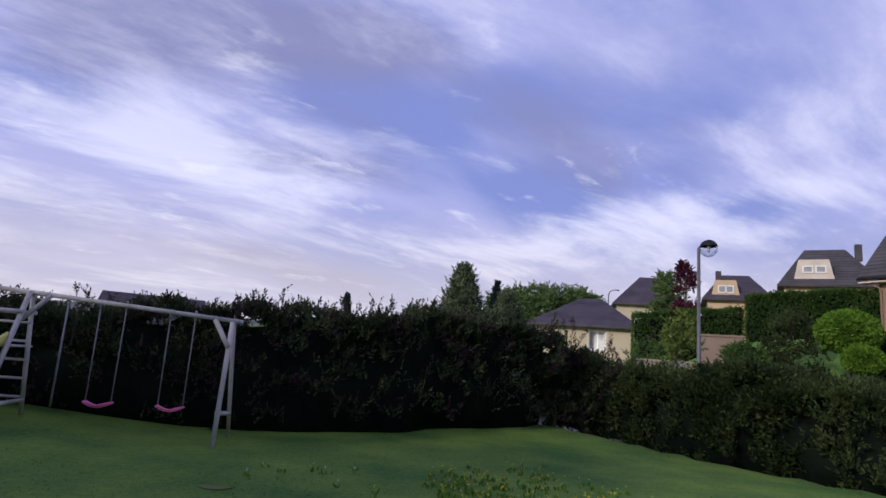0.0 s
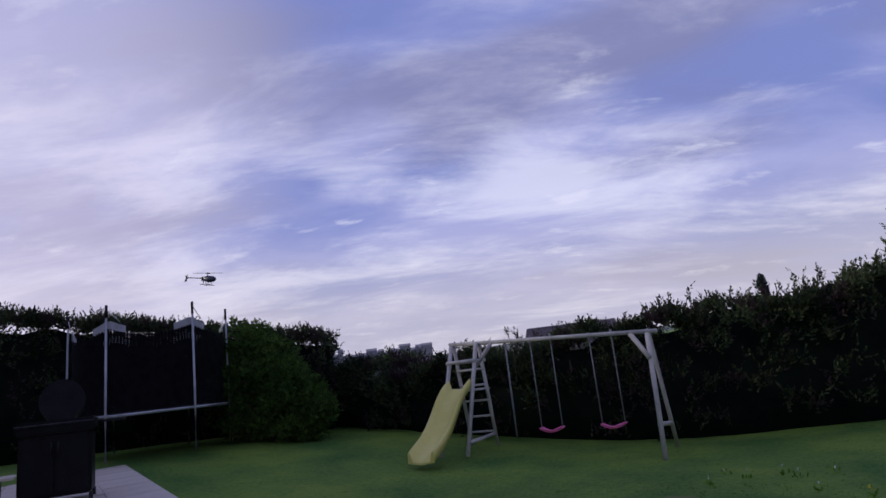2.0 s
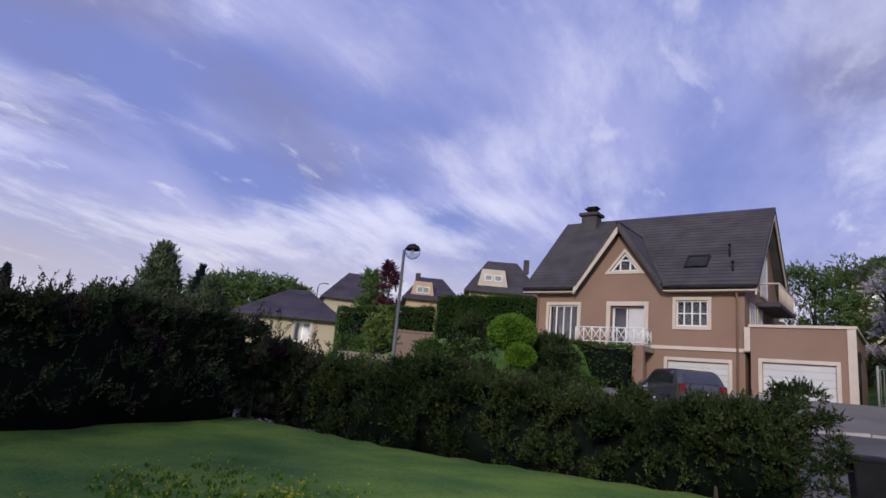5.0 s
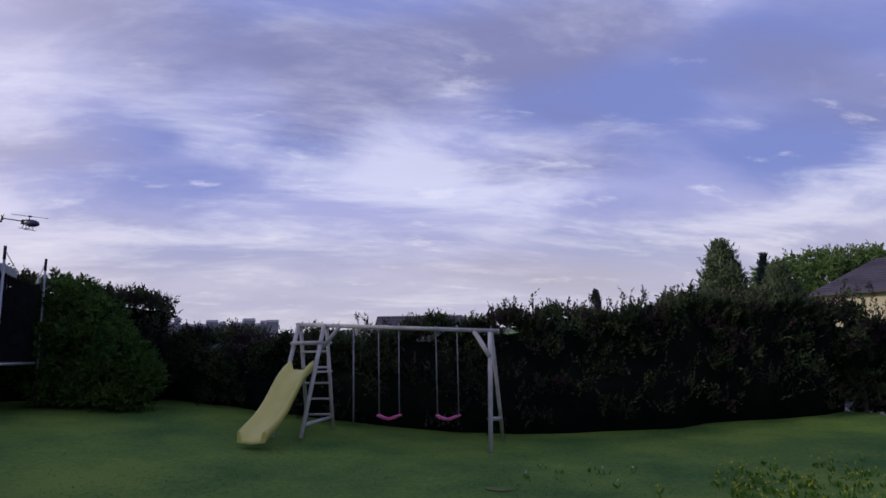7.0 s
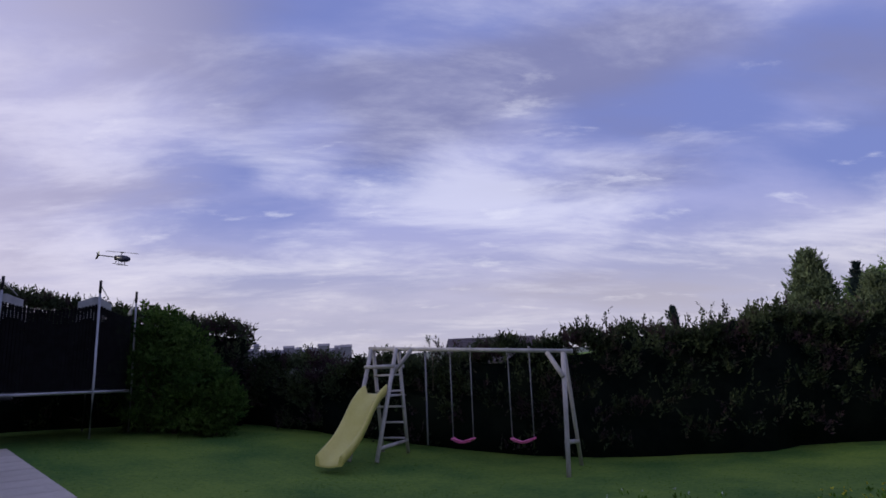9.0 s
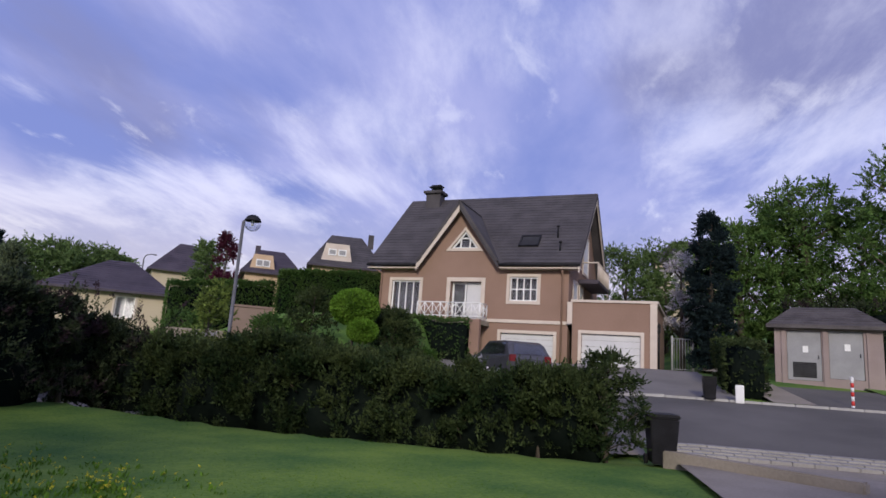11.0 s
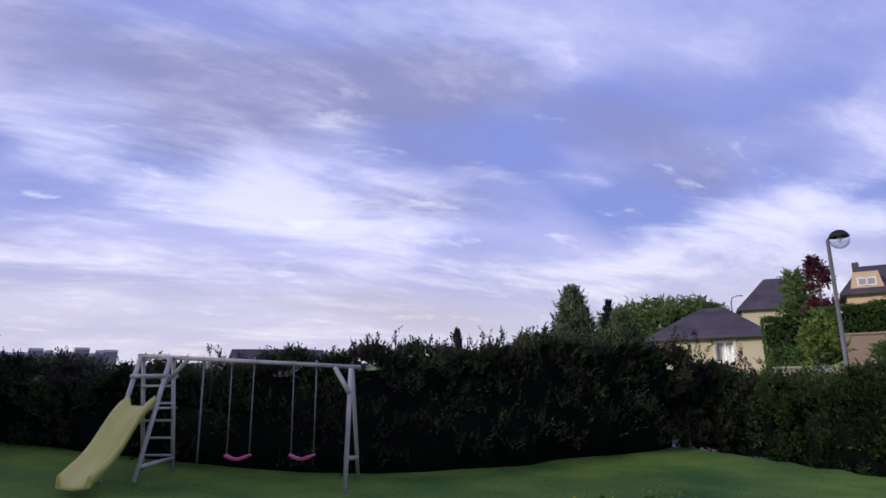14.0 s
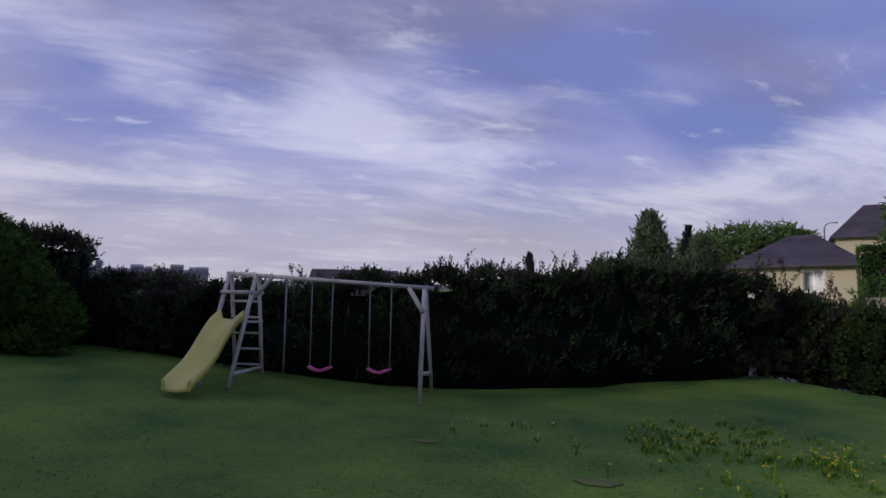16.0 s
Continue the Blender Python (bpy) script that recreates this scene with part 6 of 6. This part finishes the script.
def car(m):
    root = thing("car", m, "dark parked estate car on the driveway", "car")
    prof = [(-2.1, 0.45), (-2.12, 0.85), (-2.0, 1.0), (-1.75, 1.42), (-1.4, 1.52), (0.2, 1.52), (0.95, 1.02), (1.95, 0.86), (2.12, 0.6), (2.1, 0.4)]
    bm = bmesh.new()
    b2 = bmesh.new()
    prism(b2, prof, -0.86, 0.86)
    for v in b2.verts:
        if v.co.z > 1.0:
            v.co.y *= 0.82
    bmesh.ops.bevel(b2, geom=b2.edges[:], offset=0.05, segments=2, affect="EDGES")
    merge(bm, b2)
    body = part("body", bm, M["car"], root)
    bm = bmesh.new()
    sheet(bm, [(-2.03, -0.62, 1.06), (-2.03, 0.62, 1.06), (-1.80, 0.56, 1.40), (-1.80, -0.56, 1.40)], -0.012)
    part("rear_window", bm, M["glass"], root)
    for sgn in (-1, 1):
        bm = bmesh.new()
        sheet(bm, [(-1.65, sgn * 0.83, 1.06), (0.65, sgn * 0.83, 1.06), (0.1, sgn * 0.72, 1.44), (-1.5, sgn * 0.72, 1.44)], 0.01 * sgn)
        part("side_window", bm, M["glass"], root)
        bm = bmesh.new()
        bbox(bm, -2.14, -2.02, sgn * 0.70 - 0.12, sgn * 0.70 + 0.12, 0.78, 1.02, 0.02)
        part("tail_light", bm, M["red_light"], root)
        for x in (-1.35, 1.3):
            bm = bmesh.new()
            tube(bm, [(x, sgn * 0.70, 0.32), (x, sgn * 0.90, 0.32)], 0.32, 20)
            w = part("wheel", bm, M["tyre"], root)
            bm = bmesh.new()
            tube(bm, [(x, sgn * 0.89, 0.32), (x, sgn * 0.915, 0.32)], 0.2, 16)
            part("rim", bm, M["steel"], w)
    bm = bmesh.new()
    box(bm, -2.145, -2.125, -0.26, 0.26, 0.62, 0.74)
    part("plate", bm, M["white"], root)


car(ground_at(48.3, 24.2, 26.1 + 40, 0.1))


def gate(m):
    root = thing("garden_gate", m, "narrow pale grey metal garden gate", "gate")
    for x in (-0.5, 0.5):
        bm = bmesh.new()
        tube(bm, [(x, 0, 0), (x, 0, 1.9)], 0.05, 8)
        part("post", bm, M["pad"], root)
    for z in (0.2, 1.75):
        bm = bmesh.new()
        tube(bm, [(-0.5, 0, z), (0.5, 0, z)], 0.02, 6)
        part("rail", bm, M["pad"], root)
    for k in range(7):
        bm = bmesh.new()
        tube(bm, [(-0.4 + k * 0.133, 0, 0.2), (-0.4 + k * 0.133, 0, 1.75)], 0.012, 6)
        part("bar", bm, M["pad"], root)


gate(ground_at(63.6, 34.0, -63))
# low garden walls across the street
for az_, r_, w_, h_, m_, lab in ((20.6, 26.0, 2.2, 1.6, "concrete", "pale rendered garden wall across the street"), (25.0, 30.0, 1.7, 1.6, "brown_render", "brown rendered garden wall across the street")):
    o = thing("garden_wall", ground_at(az_, r_, -az_), lab, "wall")
    bm = bmesh.new()
    bbox(bm, -w_ / 2, w_ / 2, 0, 0.3, -0.5, h_, 0.02)
    part("wall_body", bm, M[m_], o)
    bm = bmesh.new()
    bbox(bm, -w_ / 2 - 0.05, w_ / 2 + 0.05, -0.05, 0.35, h_, h_ + 0.1, 0.02)
    part("coping", bm, M[m_], o)
# low wall at the end of the street hedge
o = thing("garden_wall", ground_at(63.0, 13.4, 0), "low pale concrete wall beside the bin", "wall")
bm = bmesh.new()
bbox(bm, -0.15, 0.15, -3.2, 0.2, -0.4, 0.32, 0.03)
part("wall_body", bm, M["concrete"], o)
# planting on the bank before the house
for k, (az_, r_, w_, h_, m_) in enumerate(((39.0, 28.3, 0.7, 0.9, "green"), (40.8, 27.6, 0.6, 0.8, "spring"), (40.0, 26.2, 0.7, 0.8, "bush"), (32.1, 25.0, 0.8, 1.2, "bush"), (36.4, 24.4, 0.7, 1.2, "bush"), (28.4, 24.6, 0.9, 1.3, "spring"))):
    tree("garden_shrub", ground_at(az_, r_), h_, w_, M[m_], "low green shrub on the bank before the house", leaves=1800, size=0.09, low=0.05, seed=130 + k, gaps=50, trunk=0.03, category="shrub")["group"] = "shrubs on the bank"


# ---- kerb stones ----
kerb_mesh = None
kerb = thing("kerb", pose(0, 0, 0), "row of pale kerb stones along the street", "kerb", kind="structure")
for side_n in (15.52, 22.05):
    for k in range(60):
        s = -22 + k * 1.0
        if side_n < 16 and s < -2.0:
            continue
        x, y = 0.8 * side_n - 0.6 * s, 0.6 * side_n + 0.8 * s
        if kerb_mesh is None:
            bm = bmesh.new()
            bbox(bm, -0.49, 0.49, -0.07, 0.07, -0.15, 0.13, 0.015)
            ob = part("kerb_stone", bm, M["kerb"], kerb)
            kerb_mesh = ob.data
        else:
            ob = new("kerb_stone", kerb_mesh)
            ob.parent = kerb
        x2, y2 = x - 0.6 * 0.5, y + 0.8 * 0.5
        ob.matrix_basis = pose(x, y, ground_z(x, y), 0, math.degrees(-math.atan2(ground_z(x2, y2) - ground_z(x, y), 0.5)), STREET)


# paving stones at the mouth of the driveway
paving = thing("paving", pose(0, 0, 0), "rows of pale paving stones beside the street", "paving", kind="structure")
stone_mesh = None
for row_ in range(4):
    for k in range(32):
        nn0, s = 14.5 + row_ * 0.27, -2.5 - k * 0.42 - (row_ % 2) * 0.2
        x, y = 0.8 * nn0 - 0.6 * s, 0.6 * nn0 + 0.8 * s
        if stone_mesh is None:
            bm = bmesh.new()
            bbox(bm, -0.206, 0.206, -0.131, 0.131, -0.05, 0.155, 0.01)
            ob = part("paving_stone", bm, M["paver"], paving)
            stone_mesh = ob.data
        else:
            ob = new("paving_stone", stone_mesh)
            ob.parent = paving
        x2, y2 = x - 0.3, y + 0.4
        ob.matrix_basis = pose(x, y, ground_z(x, y), 0, math.degrees(-math.atan2(ground_z(x2, y2) - ground_z(x, y), 0.5)), STREET)


# ---- model helicopter in the air ----
def helicopter(m):
    root = thing("model_helicopter", m, "dark radio-controlled model helicopter hovering in the air", "helicopter")
    bm = bmesh.new()
    b2 = bmesh.new()
    bmesh.ops.create_uvsphere(b2, u_segments=20, v_segments=12, radius=1, matrix=Matrix.Diagonal((0.19, 0.065, 0.085, 1)))
    for v in b2.verts:
        if v.co.x < 0:
            v.co.z += 0.12 * v.co.x * v.co.x * 4
            v.co.y *= 1 + v.co.x * 1.5
    merge(bm, b2, Matrix.Translation((0.06, 0, 0)))
    part("canopy", bm, M["heli_body"], root)
    bm = bmesh.new()
    bbox(bm, -0.16, 0.03, -0.025, 0.025, -0.05, 0.06, 0.008)
    part("frame", bm, M["dark_metal"], root)
    bm = bmesh.new()
    tube(bm, [(-0.12, 0, 0.02), (-0.60, 0, 0.035)], 0.012, 8)
    part("tail_boom", bm, M["dark_metal"], root)
    bm = bmesh.new()
    tube(bm, [(0, 0, 0.05), (0, 0, 0.17)], 0.009, 8)
    bbox(bm, -0.05, 0.05, -0.02, 0.02, 0.135, 0.165, 0.008)
    part("rotor_head", bm, M["dark_metal"], root)
    for sgn in (-1, 1):
        bm = bmesh.new()
        bbox(bm, min(sgn * 0.05, sgn * 0.42), max(sgn * 0.05, sgn * 0.42), -0.018, 0.018, 0.150, 0.156, 0.002)
        part("rotor_blade", bm, M["dark_metal"], root)
        bm = bmesh.new()
        tube(bm, [(-0.13, sgn * 0.09, -0.15), (0.13, sgn * 0.09, -0.15), (0.16, sgn * 0.09, -0.14)], 0.007, 6)
        sk = part("skid", bm, M["dark_metal"], root)
        for x in (-0.07, 0.08):
            bm = bmesh.new()
            tube(bm, [(x, sgn * 0.03, -0.05), (x, sgn * 0.09, -0.15)], 0.007, 6)
            part("strut", bm, M["dark_metal"], sk)
    bm = bmesh.new()
    prism(bm, [(-0.56, 0.03), (-0.62, -0.07), (-0.65, -0.07), (-0.62, 0.04)], -0.003, 0.003)
    prism(bm, [(-0.58, 0.04), (-0.63, 0.10), (-0.65, 0.10), (-0.62, 0.03)], -0.003, 0.003)
    part("tail_fin", bm, M["dark_metal"], root)
    bm = bmesh.new()
    prism(bm, [(-0.595 + 0.01, 0.13), (-0.61, 0.13), (-0.615, -0.06), (-0.60, -0.06)], 0.012, 0.016)
    part("tail_rotor", bm, M["heli_accent"], root)


helicopter(pose(16.5 * math.sin(radians(-57.3)), 16.5 * math.cos(radians(-57.3)), 1.7 + 16.5 * math.tan(radians(10.8)), 0, 8, 25))


# ---- distance: wooded ridge and town on the horizon ----
ridge_v, ridge_f = [], []
for k in range(121):
    az_ = -120 + k * 1.5
    for rr, base in ((700, 0), (900, 1), (1500, 1)):
        hgt = 0 if not base else 40 + 8 * noise.noise(Vector((az_ * 0.06, 3.0, 0))) + (8 if rr > 1000 else 0)
        ridge_v.append((rr * math.sin(radians(az_)), rr * math.cos(radians(az_)), hgt - 2))
for k in range(120):
    for j in range(2):
        a = k * 3 + j
        ridge_f.append((a, a + 3, a + 4, a + 1))
hill = raw("far_hill", ridge_v, ridge_f, M["far_hill"], smooth=True)
tagged(hill, "hazy low hills on the horizon", "hill", kind="structure")
town_rng = random.Random(5)
for k in range(34):
    az_ = -52 + k * 0.42 + town_rng.uniform(-0.1, 0.1)
    rr = 780 + town_rng.uniform(-30, 60)
    tall = town_rng.uniform(6, 11)
    if abs(az_ + 47.2) < 0.3:
        tall = 24
    w_ = town_rng.uniform(6, 14)
    base = 36
    o = thing("town_building", pose(rr * math.sin(radians(az_)), rr * math.cos(radians(az_)), base, 0, 0, -az_), "hazy grey building of the distant town", "building", "distant town")
    bm = bmesh.new()
    box(bm, -w_ / 2, w_ / 2, 0, 12, -14, tall)
    part("wall", bm, M["far_town"], o)
    bm = bmesh.new()
    v = [bm.verts.new(p) for p in ((-w_ / 2 - 0.4, -0.4, tall), (w_ / 2 + 0.4, -0.4, tall), (w_ / 2 + 0.4, 12.4, tall), (-w_ / 2 - 0.4, 12.4, tall), (-w_ / 2, 6, tall + 3), (w_ / 2, 6, tall + 3))]
    for f in ((0, 1, 5, 4), (2, 3, 4, 5), (1, 2, 5), (3, 0, 4), (3, 2, 1, 0)):
        bm.faces.new([v[i] for i in f])
    part("roof", bm, M["far_town"], o)


# ---- lawn growth ----
def on_lawn(k, x0, x1, y0, y1):
    x, y = rng.uniform(x0, x1, k), rng.uniform(y0, y1, k)
    n = 0.8 * x + 0.6 * y
    keep = (n < 12.6) & ~((x < -4.9) & (y < 3.4 - 0.4 * (x + 5)) & (y < 7))
    x, y = x[keep], y[keep]
    return np.stack([x, y, [ground_z(a, b) - 0.01 for a, b in zip(x, y)]], 1)


pts = np.concatenate([on_lawn(110000, -13, 9.5, 3.0, 15.0), on_lawn(70000, -7, 7, 3.0, 8.5)])
grass = leaf_mesh("grass", pts, np.tile([0, 0, 0.35], (len(pts), 1)), 0.015, M["grass"], long=1.3, spread=0.9)
tagged(grass, "short dark green lawn grass blades", "grass", kind="stuff")


def flowers(name, az, r, spread, count, material, label, tall):
    c = np.array([r * math.sin(radians(az)), r * math.cos(radians(az))])
    p = c + rng.normal(0, 1, (count, 2)) * spread
    z = np.array([ground_z(a, b) for a, b in p])
    h = rng.uniform(0.5, 1.0, count) * tall
    heads = np.repeat(np.stack([p[:, 0], p[:, 1], z + h], 1), 5, 0) + rng.normal(0, 0.006, (count * 5, 3))
    a = leaf_mesh(name, heads, np.tile([0, 0, 0.4], (count * 5, 1)), 0.018, material, long=1.2, spread=0.9)
    tagged(a, label, "flowers", kind="stuff")
    st_ = np.repeat(np.stack([p[:, 0], p[:, 1], z], 1), 8, 0) + rng.normal(0, 0.035, (count * 8, 3)) * np.array([1, 1, 0.3])
    b = leaf_mesh("wild_plants", st_, np.tile([0, 0, 1.2], (count * 8, 1)), 0.026, M["lime"], long=2.6, spread=0.5)
    tagged(b, "taller green wild plants in the lawn", "plants", kind="stuff")


flowers("yellow_flowers", 9.2, 8.6, 0.85, 190, M["yellow_flower"], "patch of small yellow wild flowers in the lawn", 0.15)
flowers("white_flowers", -10.0, 8.8, 0.5, 7, M["white_flower"], "a few small white flowers in the lawn", 0.12)
# worn pale patches in the grass
for az_, r_, w_ in ((-2.5, 6.4, 0.22), (-18.0, 8.0, 0.18)):
    vs = [(math.cos(a) * w_ * (1 + 0.25 * math.sin(3 * a)), math.sin(a) * w_ * 0.7 * (1 + 0.2 * math.cos(2 * a)), 0) for a in np.linspace(0, math.tau, 25)[:-1]]
    o = raw("bare_patch", vs, [tuple(range(24))], M["sand"])
    o.matrix_basis = ground_at(az_, r_, 0, 0.012)
    tagged(o, "small worn pale patch in the lawn", "bare soil", kind="structure")
